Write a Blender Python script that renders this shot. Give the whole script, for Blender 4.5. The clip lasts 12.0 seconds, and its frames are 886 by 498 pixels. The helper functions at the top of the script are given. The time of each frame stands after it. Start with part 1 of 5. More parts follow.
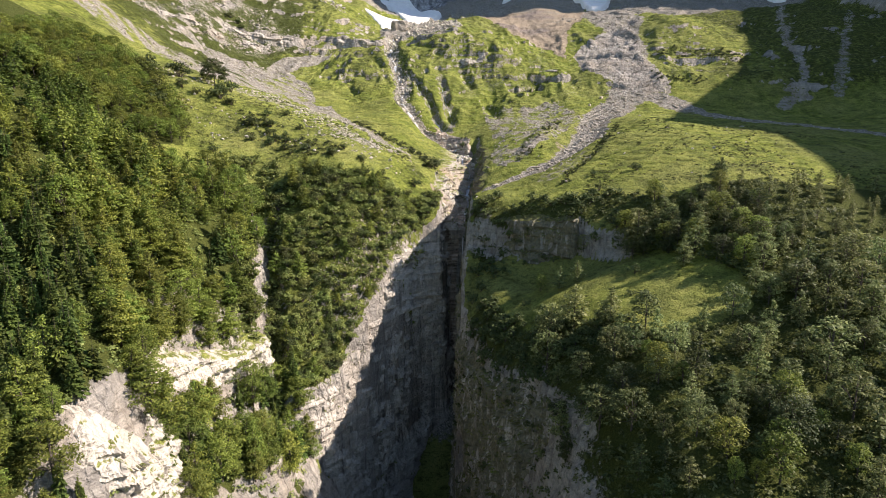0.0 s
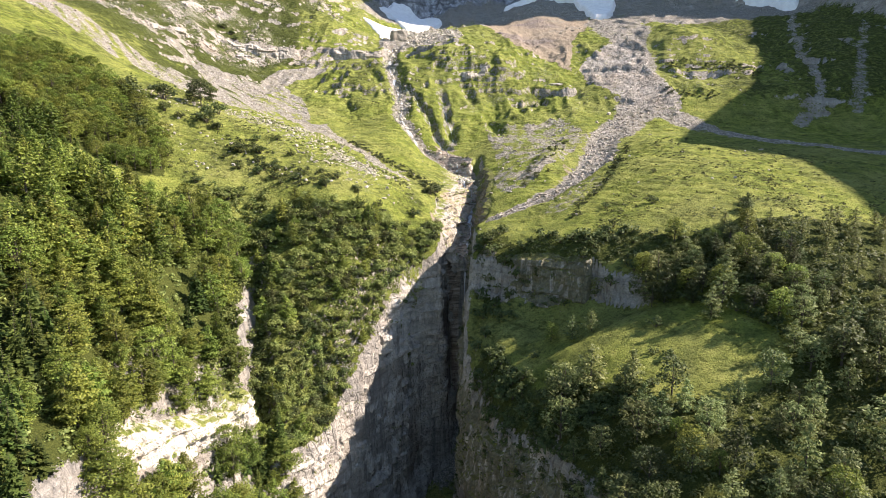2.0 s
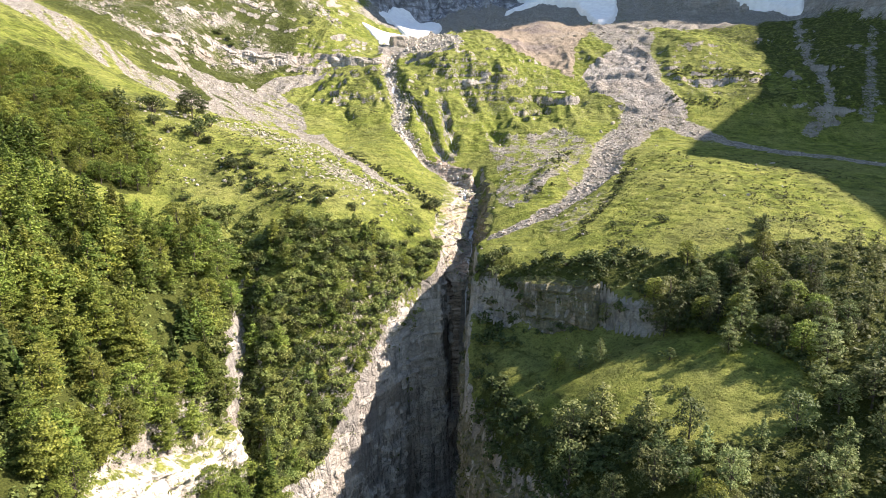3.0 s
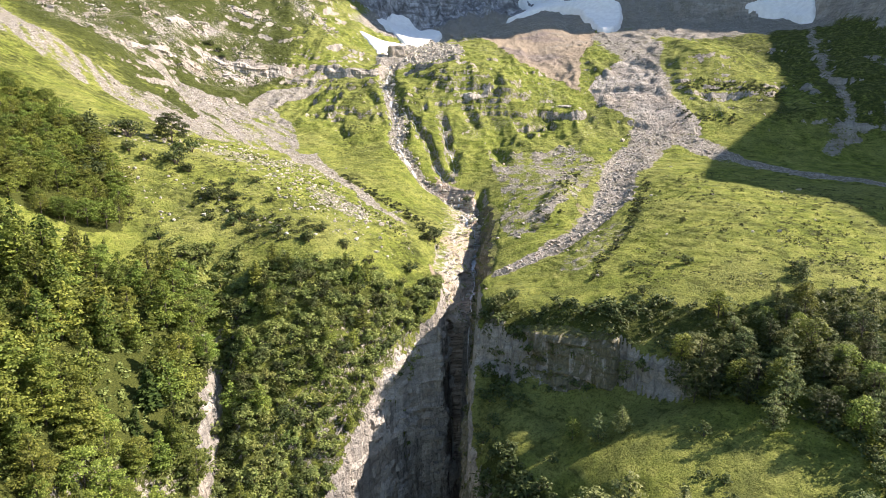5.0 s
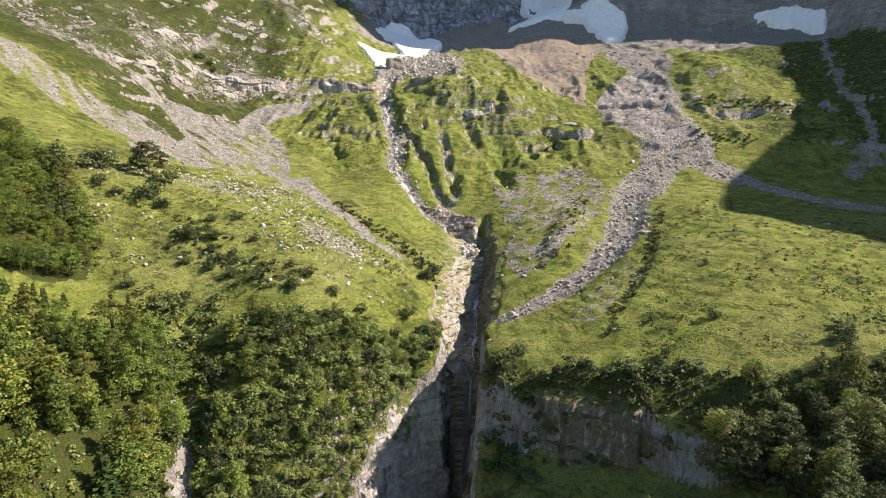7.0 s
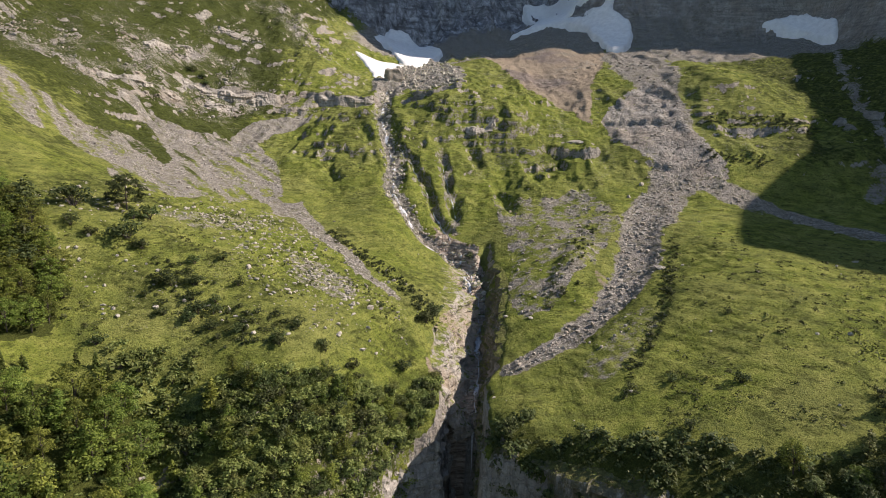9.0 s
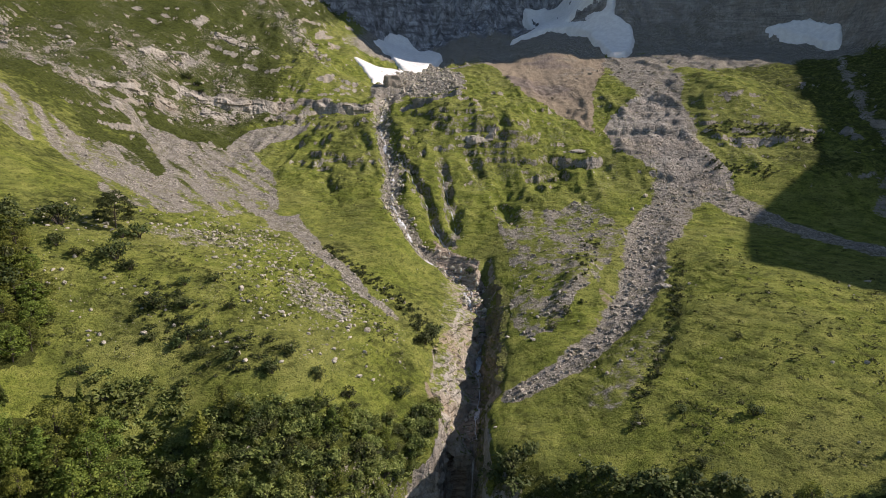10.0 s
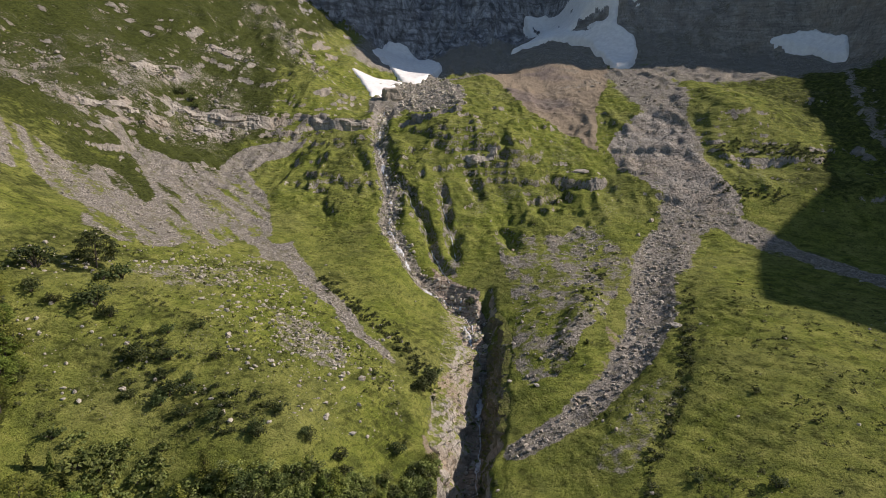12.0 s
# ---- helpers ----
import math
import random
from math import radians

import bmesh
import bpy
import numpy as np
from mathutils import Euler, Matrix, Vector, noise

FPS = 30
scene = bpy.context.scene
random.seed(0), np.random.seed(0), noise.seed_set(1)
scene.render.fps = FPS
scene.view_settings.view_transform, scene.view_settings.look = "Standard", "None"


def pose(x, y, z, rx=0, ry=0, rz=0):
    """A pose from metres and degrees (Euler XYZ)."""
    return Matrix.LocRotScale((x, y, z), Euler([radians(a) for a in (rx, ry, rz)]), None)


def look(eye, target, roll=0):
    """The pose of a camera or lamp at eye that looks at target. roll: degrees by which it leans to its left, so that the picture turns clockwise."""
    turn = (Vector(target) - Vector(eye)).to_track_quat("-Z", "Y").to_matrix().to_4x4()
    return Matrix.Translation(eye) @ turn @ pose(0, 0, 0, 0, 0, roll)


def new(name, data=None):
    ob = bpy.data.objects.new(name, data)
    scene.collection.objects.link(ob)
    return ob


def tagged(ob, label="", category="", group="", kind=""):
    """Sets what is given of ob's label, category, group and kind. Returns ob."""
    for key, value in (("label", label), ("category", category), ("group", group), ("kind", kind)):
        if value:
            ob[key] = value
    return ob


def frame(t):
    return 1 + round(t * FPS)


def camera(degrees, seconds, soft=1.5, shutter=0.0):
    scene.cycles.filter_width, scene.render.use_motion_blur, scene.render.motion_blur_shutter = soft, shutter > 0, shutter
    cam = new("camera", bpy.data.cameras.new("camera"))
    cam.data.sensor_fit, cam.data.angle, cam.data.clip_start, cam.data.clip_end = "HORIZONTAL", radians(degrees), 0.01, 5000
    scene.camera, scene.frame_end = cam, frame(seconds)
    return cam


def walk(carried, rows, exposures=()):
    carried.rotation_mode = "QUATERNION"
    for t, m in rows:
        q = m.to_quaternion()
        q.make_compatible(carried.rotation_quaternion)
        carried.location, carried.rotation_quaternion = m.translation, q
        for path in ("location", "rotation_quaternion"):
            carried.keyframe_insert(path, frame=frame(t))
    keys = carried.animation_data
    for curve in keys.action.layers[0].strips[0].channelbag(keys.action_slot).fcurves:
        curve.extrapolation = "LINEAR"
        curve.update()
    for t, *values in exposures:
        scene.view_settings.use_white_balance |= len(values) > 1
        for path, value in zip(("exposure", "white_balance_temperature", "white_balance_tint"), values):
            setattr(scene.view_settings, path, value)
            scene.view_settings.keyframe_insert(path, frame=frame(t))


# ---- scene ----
cam = camera(72.4, 12.0, soft=0.5)
METRES, EYE, TILT, LEAN, TURN = 120.0, 150.0, -12.0, 0.0, 0.0
EXPOSURES = [(0.0, 0.98), (3.0, 1.47), (6.0, 1.20), (9.0, 0.38), (12.0, -0.03)]
ROWS = [
    (0.0, 0.0, 0.0, 0.0, 0.0, 0.0, 0.0),
    (0.5, -0.0003, 0.0279, 0.025, 0.01, 0.02, -0.02),
    (1.0, -0.0004, 0.0622, 0.0522, 0.02, 0.06, -0.01),
    (1.5, -0.0008, 0.0965, 0.0776, 0.04, 0.11, 0.0),
    (2.0, -0.0009, 0.1361, 0.1049, 0.06, 0.2, 0.05),
    (2.5, -0.0008, 0.1731, 0.1308, 0.07, 0.32, 0.05),
    (3.0, -0.0008, 0.2127, 0.1583, 0.07, 0.38, 0.05),
    (5.0, -0.0012, 0.3683, 0.2599, 0.1, 0.64, 0.09),
    (5.5, -0.001, 0.4052, 0.2856, 0.12, 0.72, 0.09),
    (6.0, -0.0012, 0.4448, 0.3144, 0.11, 0.83, 0.06),
    (6.5, -0.0007, 0.4795, 0.3407, 0.12, 0.87, 0.06),
    (7.0, -0.0006, 0.5154, 0.3687, 0.1, 0.94, 0.03),
    (9.0, 0.0006, 0.6371, 0.4789, 0.13, 1.01, -0.06),
    (9.5, 0.0008, 0.6628, 0.5042, 0.12, 1.06, -0.07),
    (10.0, 0.001, 0.6883, 0.5278, 0.11, 1.12, -0.07),
    (10.5, 0.0014, 0.7098, 0.5497, 0.1, 1.15, -0.11),
    (11.0, 0.0013, 0.7315, 0.5762, 0.09, 1.15, -0.16),
    (11.5, 0.0016, 0.7497, 0.6027, 0.08, 1.17, -0.16),
    (12.0, 0.0018, 0.7683, 0.6307, 0.07, 1.2, -0.15),
]
walk(cam, [(t, pose(0, 0, EYE, TILT, LEAN, TURN) @ pose(METRES * x, METRES * y, METRES * z, 90 + pitch, roll, yaw)) for t, x, y, z, yaw, pitch, roll in ROWS], EXPOSURES)

# ---- daylight: sun high on the right, a little beyond the subject ----
SUN_EL, SUN_AZ = radians(38), radians(5)  # azimuth from +x towards +y
world = bpy.data.worlds.new("sky")
scene.world = world
world.use_nodes = True
sky = world.node_tree.nodes.new("ShaderNodeTexSky")
sky.sky_type = "NISHITA"
sky.sun_disc = False
sky.sun_elevation, sky.sun_rotation = SUN_EL, math.pi / 2 - SUN_AZ
sky.altitude, sky.air_density, sky.dust_density, sky.ozone_density = 1500, 1.0, 1.2, 0.5
back = world.node_tree.nodes["Background"]
back.inputs["Strength"].default_value = 0.10
world.node_tree.links.new(sky.outputs[0], back.inputs["Color"])
sun_data = bpy.data.lights.new("sun", "SUN")
sun_data.energy, sun_data.angle, sun_data.color = 5.0, radians(0.55), (1.0, 0.875, 0.81)
sun = new("sun", sun_data)
sun_way = Vector((math.cos(SUN_EL) * math.cos(SUN_AZ), math.cos(SUN_EL) * math.sin(SUN_AZ), math.sin(SUN_EL)))
sun.matrix_world = look(sun_way * 900 + Vector((0, 250, 150)), (0, 250, 150))


# ---- materials ----
def nodes_of(name):
    m = bpy.data.materials.new(name)
    m.use_nodes = True
    nt = m.node_tree
    nt.nodes.clear()
    return m, nt


def node(nt, kind, **inputs):
    n = nt.nodes.new(kind)
    for key, value in inputs.items():
        slot = n.inputs[int(key[1:])] if key[0] == "i" and key[1:].isdigit() else n.inputs[key.replace("_", " ")]
        if hasattr(value, "is_output"):
            nt.links.new(value, slot)
        else:
            slot.default_value = value
    return n


def noise_at(nt, scale, detail=6.0, rough=0.6, vector=None, stretch=None):
    if vector is None:
        vector = nt.nodes.new("ShaderNodeNewGeometry").outputs["Position"]
    if stretch:
        mp = node(nt, "ShaderNodeMapping", Vector=vector)
        mp.inputs["Scale"].default_value = stretch
        vector = mp.outputs[0]
    return node(nt, "ShaderNodeTexNoise", Vector=vector, Scale=scale, Detail=detail, Roughness=rough).outputs["Fac"]


def ramp(nt, fac, *stops):
    r = node(nt, "ShaderNodeValToRGB", Fac=fac)
    el = r.color_ramp.elements
    while len(el) < len(stops):
        el.new(0.5)
    for e, (p, c) in zip(el, stops):
        e.position = p
        e.color = (*c, 1) if len(c) == 3 else c
    return r.outputs[0]


def grey(v):
    return (v, v, v)


def mixed(nt, fac, a, b):
    n = nt.nodes.new("ShaderNodeMix")
    n.data_type = "RGBA"
    for slot, value in ((0, fac), (6, a), (7, b)):
        if hasattr(value, "is_output"):
            nt.links.new(value, n.inputs[slot])
        elif slot == 0:
            n.inputs[0].default_value = value
        else:
            n.inputs[slot].default_value = (*value, 1)
    return n.outputs[2]


def sums(nt, op, a, b, clamp=False):
    n = nt.nodes.new("ShaderNodeMath")
    n.operation, n.use_clamp = op, clamp
    for k, value in enumerate((a, b)):
        if hasattr(value, "is_output"):
            nt.links.new(value, n.inputs[k])
        else:
            n.inputs[k].default_value = value
    return n.outputs[0]


def finish(nt, color, rough=0.9, bump=None, depth=0.2, spec=0.2):
    b = nt.nodes.new("ShaderNodeBsdfPrincipled")
    for key, value in (("Base Color", color), ("Roughness", rough), ("Specular IOR Level", spec)):
        if hasattr(value, "is_output"):
            nt.links.new(value, b.inputs[key])
        else:
            b.inputs[key].default_value = (*value, 1) if isinstance(value, tuple) else value
    if bump is not None:
        bp = node(nt, "ShaderNodeBump", Height=bump, Distance=depth, Strength=0.9)
        nt.links.new(bp.outputs[0], b.inputs["Normal"])
    out = nt.nodes.new("ShaderNodeOutputMaterial")
    nt.links.new(b.outputs[0], out.inputs["Surface"])
    return b


def rock_color(nt, warm=1.0, stained=0.5, chalk=0.0):
    """Pale limestone with beds, dark streaks and stains."""
    big = noise_at(nt, 0.05, 5, 0.6)
    beds = noise_at(nt, 0.5, 5, 0.65, stretch=(0.12, 0.12, 1.1))
    drip = noise_at(nt, 0.6, 4, 0.6, stretch=(1.0, 1.0, 0.07))
    fine = noise_at(nt, 2.6, 6, 0.7)
    c = ramp(nt, beds, (0.28, (0.20, 0.178, 0.152)), (0.46, (0.42, 0.382, 0.325)), (0.7, (0.60, 0.55, 0.475)))
    c = mixed(nt, ramp(nt, drip, (0.50, grey(0.0)), (0.68, grey(0.75))), c, (0.11, 0.105, 0.10))
    c = mixed(nt, ramp(nt, big, (0.45, grey(0.0)), (0.65, grey(0.45 * warm))), c, (0.36, 0.27, 0.17))
    c = mixed(nt, ramp(nt, fine, (0.35, grey(0.5)), (0.55, grey(0.0))), c, (0.12, 0.115, 0.10))
    stain = noise_at(nt, 0.09, 5, 0.65, stretch=(1.0, 1.0, 0.13))
    c = mixed(nt, ramp(nt, stain, (0.44, grey(0.0)), (0.60, grey(stained))), c, (0.10, 0.10, 0.098))
    if chalk:
        c = mixed(nt, chalk, c, (0.76, 0.69, 0.57))
    place_at = nt.nodes.new("ShaderNodeNewGeometry").outputs["Position"]
    swirl = node(nt, "ShaderNodeTexNoise", Vector=place_at, Scale=0.7, Detail=4.0).outputs["Color"]
    swing = node(nt, "ShaderNodeVectorMath", i0=swirl, i1=(2.2, 2.2, 1.2))
    swing.operation = "MULTIPLY"
    bent = node(nt, "ShaderNodeVectorMath", i0=place_at, i1=swing.outputs[0]).outputs[0]
    cell = nt.nodes.new("ShaderNodeTexVoronoi")
    cell.feature = "DISTANCE_TO_EDGE"
    cell.inputs["Scale"].default_value = 0.5
    flat = node(nt, "ShaderNodeMapping", Vector=bent)
    flat.inputs["Scale"].default_value = (0.75, 0.75, 0.38)
    nt.links.new(flat.outputs[0], cell.inputs["Vector"])
    crack = cell.outputs["Distance"]
    c = mixed(nt, ramp(nt, crack, (0.0, grey(0.22)), (0.05, grey(0.0))), c, (0.075, 0.068, 0.06))
    block = node(nt, "ShaderNodeTexVoronoi", Vector=flat.outputs[0], Scale=0.5)
    c = mixed(nt, sums(nt, "MULTIPLY", node(nt, "ShaderNodeSeparateColor", Color=block.outputs["Color"]).outputs[1], 0.22), c, (0.20, 0.185, 0.16))
    lump = sums(nt, "ADD", sums(nt, "MULTIPLY", beds, 1.3), sums(nt, "ADD", sums(nt, "MULTIPLY", fine, 0.6), ramp(nt, crack, (0.0, grey(0.0)), (0.14, grey(0.5)))))
    return c, lump


def grass_color(nt):
    """Alpine turf: sunny and dry patches, small stepped paths along the slope, tussocks."""
    big = noise_at(nt, 0.022, 5, 0.6)
    mid = noise_at(nt, 0.16, 6, 0.65)
    steps = noise_at(nt, 1.0, 4, 0.6, stretch=(0.22, 0.22, 1.0))
    fine = noise_at(nt, 1.1, 7, 0.72)
    c = ramp(nt, mid, (0.34, (0.088, 0.114, 0.022)), (0.5, (0.186, 0.218, 0.038)), (0.66, (0.302, 0.315, 0.076)))
    c = mixed(nt, ramp(nt, big, (0.42, grey(0.0)), (0.66, grey(0.6))), c, (0.248, 0.246, 0.082))
    c = mixed(nt, ramp(nt, steps, (0.34, grey(0.75)), (0.46, grey(0.0))), c, (0.062, 0.072, 0.016))
    c = mixed(nt, ramp(nt, fine, (0.35, grey(0.85)), (0.47, grey(0.0))), c, (0.044, 0.056, 0.013))
    c = mixed(nt, ramp(nt, fine, (0.58, grey(0.0)), (0.72, grey(0.7))), c, (0.41, 0.395, 0.13))
    grain = noise_at(nt, 2.6, 4, 0.7)
    c = mixed(nt, ramp(nt, grain, (0.36, grey(0.7)), (0.47, grey(0.0))), c, (0.055, 0.066, 0.016))
    lump = sums(nt, "ADD", sums(nt, "MULTIPLY", steps, 0.9), sums(nt, "ADD", fine, sums(nt, "MULTIPLY", grain, 0.35)))
    return c, lump


def ground_material():
    m, nt = nodes_of("mountain_ground")
    cover = nt.nodes.new("ShaderNodeAttribute")
    cover.attribute_name = "cover"
    sep = nt.nodes.new("ShaderNodeSeparateColor")
    nt.links.new(cover.outputs["Color"], sep.inputs[0])
    rock, rock_lump = rock_color(nt, 0.9, 0.4, 0.06)
    # rock blends to paler, bluish wall beyond y 720: distance haze put into colour
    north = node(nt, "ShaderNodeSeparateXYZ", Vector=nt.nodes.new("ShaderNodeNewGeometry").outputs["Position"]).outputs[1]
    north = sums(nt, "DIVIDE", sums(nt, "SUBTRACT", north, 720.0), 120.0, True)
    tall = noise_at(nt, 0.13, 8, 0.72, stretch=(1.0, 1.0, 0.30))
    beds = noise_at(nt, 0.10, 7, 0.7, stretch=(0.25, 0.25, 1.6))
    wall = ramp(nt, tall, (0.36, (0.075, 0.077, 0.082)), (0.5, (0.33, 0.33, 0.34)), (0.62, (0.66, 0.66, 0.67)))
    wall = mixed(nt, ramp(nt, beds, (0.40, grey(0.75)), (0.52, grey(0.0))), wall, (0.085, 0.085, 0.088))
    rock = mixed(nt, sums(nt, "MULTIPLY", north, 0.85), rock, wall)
    ruddy = nt.nodes.new("ShaderNodeAttribute")
    ruddy.attribute_name = "ruddy"
    layers = noise_at(nt, 0.8, 6, 0.7, stretch=(0.2, 0.2, 1.6))
    rock = mixed(nt, sums(nt, "MULTIPLY", ruddy.outputs["Fac"], 0.8), rock, ramp(nt, layers, (0.36, (0.13, 0.095, 0.07)), (0.5, (0.44, 0.345, 0.26)), (0.64, (0.66, 0.56, 0.45))))
    grass, grass_lump = grass_color(nt)
    patch = noise_at(nt, 0.35, 7, 0.68)
    fine = noise_at(nt, 3.0, 5, 0.7)
    stones = node(nt, "ShaderNodeTexVoronoi", Vector=nt.nodes.new("ShaderNodeNewGeometry").outputs["Position"], Scale=2.4, Randomness=1.0)
    pebbles = ramp(nt, stones.outputs["Color"], (0.1, (0.085, 0.077, 0.066)), (0.5, (0.275, 0.250, 0.212)), (0.9, (0.62, 0.565, 0.485)))
    scree = mixed(nt, ramp(nt, noise_at(nt, 0.08, 5), (0.4, grey(0.0)), (0.62, grey(0.5))), pebbles, (0.245, 0.225, 0.190))
    scree = mixed(nt, ramp(nt, noise_at(nt, 0.25, 8, 0.75), (0.48, grey(0.0)), (0.62, grey(0.65))), scree, (0.150, 0.142, 0.070))
    scree = mixed(nt, ramp(nt, fine, (0.35, grey(0.6)), (0.5, grey(0.0))), scree, (0.08, 0.075, 0.065))
    earth = mixed(nt, ramp(nt, noise_at(nt, 0.012, 3), (0.42, grey(0.0)), (0.5, grey(1.0))), ramp(nt, fine, (0.3, (0.12, 0.098, 0.082)), (0.62, (0.27, 0.222, 0.188))), ramp(nt, fine, (0.3, (0.18, 0.14, 0.10)), (0.6, (0.36, 0.295, 0.21))))

    def edge(channel, width=0.9, lo=0.44, hi=0.56):
        v = sums(nt, "ADD", channel, sums(nt, "MULTIPLY", sums(nt, "SUBTRACT", patch, 0.5), width))
        return ramp(nt, v, (lo, grey(0.0)), (hi, grey(1.0)))

    heath = nt.nodes.new("ShaderNodeAttribute")
    heath.attribute_name = "heath"
    olive = ramp(nt, noise_at(nt, 0.8, 7, 0.7), (0.34, (0.022, 0.030, 0.008)), (0.5, (0.056, 0.068, 0.015)), (0.7, (0.118, 0.124, 0.036)))
    grass = mixed(nt, edge(heath.outputs["Fac"], 1.5, 0.36, 0.64), grass, olive)
    under = ramp(nt, fine, (0.3, (0.026, 0.032, 0.009)), (0.55, (0.072, 0.084, 0.019)), (0.75, (0.135, 0.140, 0.036)))
    c = mixed(nt, edge(cover.outputs["Alpha"], 0.8), grass, under)
    stony = nt.nodes.new("ShaderNodeAttribute")
    stony.attribute_name = "stony"
    bits = noise_at(nt, 1.9, 6, 0.75, stretch=(1.0, 0.8, 0.6))
    flock = noise_at(nt, 0.045, 5, 0.65)
    bare = sums(nt, "ADD", bits, sums(nt, "ADD", sums(nt, "MULTIPLY", stony.outputs["Fac"], 0.45), sums(nt, "MULTIPLY", sums(nt, "SUBTRACT", flock, 0.5), 0.55)))
    bare = sums(nt, "MULTIPLY", ramp(nt, bare, (0.70, grey(0.0)), (0.745, grey(1.0))), sums(nt, "GREATER_THAN", stony.outputs["Fac"], 0.02))
    c = mixed(nt, bare, c, ramp(nt, fine, (0.3, (0.19, 0.175, 0.145)), (0.6, (0.40, 0.365, 0.31))))
    c = mixed(nt, edge(sep.outputs[2], 1.9, 0.40, 0.60), c, earth)
    c = mixed(nt, edge(sep.outputs[1], 1.3, 0.42, 0.6), c, scree)
    worn = sums(nt, "ADD", sep.outputs[0], sums(nt, "MULTIPLY", sums(nt, "SUBTRACT", noise_at(nt, 0.9, 8, 0.8), 0.5), 2.0))
    rocky = edge(worn, 1.3, 0.47, 0.54)
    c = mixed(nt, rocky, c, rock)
    lump = mixed(nt, rocky, grass_lump, rock_lump)
    finish(nt, c, 0.95, lump, 0.9, 0.1)
    return m


def rock_material(name, warm=1.0, moss=0.35, drips=0.0, stained=0.5, chalk=0.0):
    m, nt = nodes_of(name)
    c, lump = rock_color(nt, warm, stained, chalk)
    if moss:
        up = node(nt, "ShaderNodeSeparateXYZ", Vector=nt.nodes.new("ShaderNodeNewGeometry").outputs["Normal"]).outputs[2]
        g, _ = grass_color(nt)
        v = sums(nt, "ADD", up, sums(nt, "MULTIPLY", sums(nt, "SUBTRACT", noise_at(nt, 0.45, 6, 0.7), 0.5), 1.3))
        c = mixed(nt, ramp(nt, v, (0.75 - moss, grey(0.0)), (0.9 - moss, grey(1.0))), c, g)
    if drips:
        wet = noise_at(nt, 0.55, 7, 0.7, stretch=(1.0, 1.0, 0.13))
        green = ramp(nt, noise_at(nt, 1.4, 6, 0.7), (0.35, (0.045, 0.044, 0.018)), (0.7, (0.160, 0.145, 0.062)))
        c = mixed(nt, ramp(nt, wet, (0.52, grey(drips)), (0.62, grey(0.0))), c, green)
    finish(nt, c, 0.9, lump, 0.5, 0.15)
    return m


def leaf_material(name, dark, light, glow=0.25):
    m, nt = nodes_of(name)
    isle = nt.nodes.new("ShaderNodeNewGeometry").outputs["Random Per Island"]
    one = nt.nodes.new("ShaderNodeObjectInfo").outputs["Random"]
    c = ramp(nt, isle, (0.0, dark), (1.0, light))
    hsv = node(nt, "ShaderNodeHueSaturation", Color=c)
    nt.links.new(ramp(nt, one, (0.0, grey(0.488)), (1.0, grey(0.535))), hsv.inputs["Hue"])
    nt.links.new(ramp(nt, sums(nt, "FRACT", sums(nt, "MULTIPLY", one, 7.3), 0), (0.0, grey(0.6)), (1.0, grey(1.3))), hsv.inputs["Value"])
    b = finish(nt, hsv.outputs[0], 0.6, spec=0.25)
    tr = node(nt, "ShaderNodeBsdfTranslucent", Color=hsv.outputs[0])
    mx = nt.nodes.new("ShaderNodeMixShader")
    mx.inputs[0].default_value = glow
    out = next(n for n in nt.nodes if n.type == "OUTPUT_MATERIAL")
    nt.links.new(b.outputs[0], mx.inputs[1])
    nt.links.new(tr.outputs[0], mx.inputs[2])
    nt.links.new(mx.outputs[0], out.inputs["Surface"])
    return m


def plain_material(name, a, b, scale=2.0, rough=0.9, depth=0.1):
    m, nt = nodes_of(name)
    f = noise_at(nt, scale, 6, 0.65)
    finish(nt, ramp(nt, f, (0.3, a), (0.7, b)), rough, f, depth)
    return m


M_GROUND = ground_material()
M_CLIFF = rock_material("limestone_cliff", 0.7, 0.0, 0.0, 0.3, 0.2)
M_PALE = rock_material("white_limestone", 0.25, -0.05, 0.0, 0.15, 0.5)
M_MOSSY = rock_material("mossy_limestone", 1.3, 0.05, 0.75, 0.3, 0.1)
M_STONE = rock_material("boulder_stone", 1.6, 0.0, 0.0, 0.08, 0.22)
M_PINK = rock_material("pinkish_bedded_limestone", 2.4, -0.05, 0.0, 0.1, 0.15)
# mossy rock with heavier stains, darkened to put the gully wall's shade into colour
M_DARK = rock_material("shade_toned_gully_rock", 1.4, 0.12, 0.6, 0.6)
M_TAN = rock_material("weathered_tan_stone", 0.6, 0.0, 0.0, 0.1, 0.45)
M_BARK = plain_material("bark", (0.05, 0.04, 0.03), (0.14, 0.12, 0.10), 6)
M_BROAD = leaf_material("broadleaf_foliage", (0.094, 0.124, 0.022), (0.318, 0.345, 0.068), 0.4)
M_WHITE = leaf_material("grey_green_foliage", (0.070, 0.092, 0.028), (0.300, 0.320, 0.115), 0.35)
M_SPRUCE = leaf_material("spruce_needles", (0.040, 0.062, 0.014), (0.150, 0.180, 0.040), 0.2)
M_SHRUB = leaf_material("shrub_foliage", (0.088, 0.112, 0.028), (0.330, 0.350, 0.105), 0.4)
# leaves of dark bushes; also puts shade into the colour of lower-right growth
M_SCRUB = leaf_material("dark_and_shaded_scrub_foliage", (0.040, 0.056, 0.016), (0.130, 0.145, 0.048), 0.3)
M_HEATH = leaf_material("heath_foliage", (0.040, 0.050, 0.014), (0.110, 0.115, 0.034), 0.2)
M_SNOW = plain_material("old_snow", (0.78, 0.76, 0.72), (0.97, 0.95, 0.90), 0.22, 0.6, 0.8)
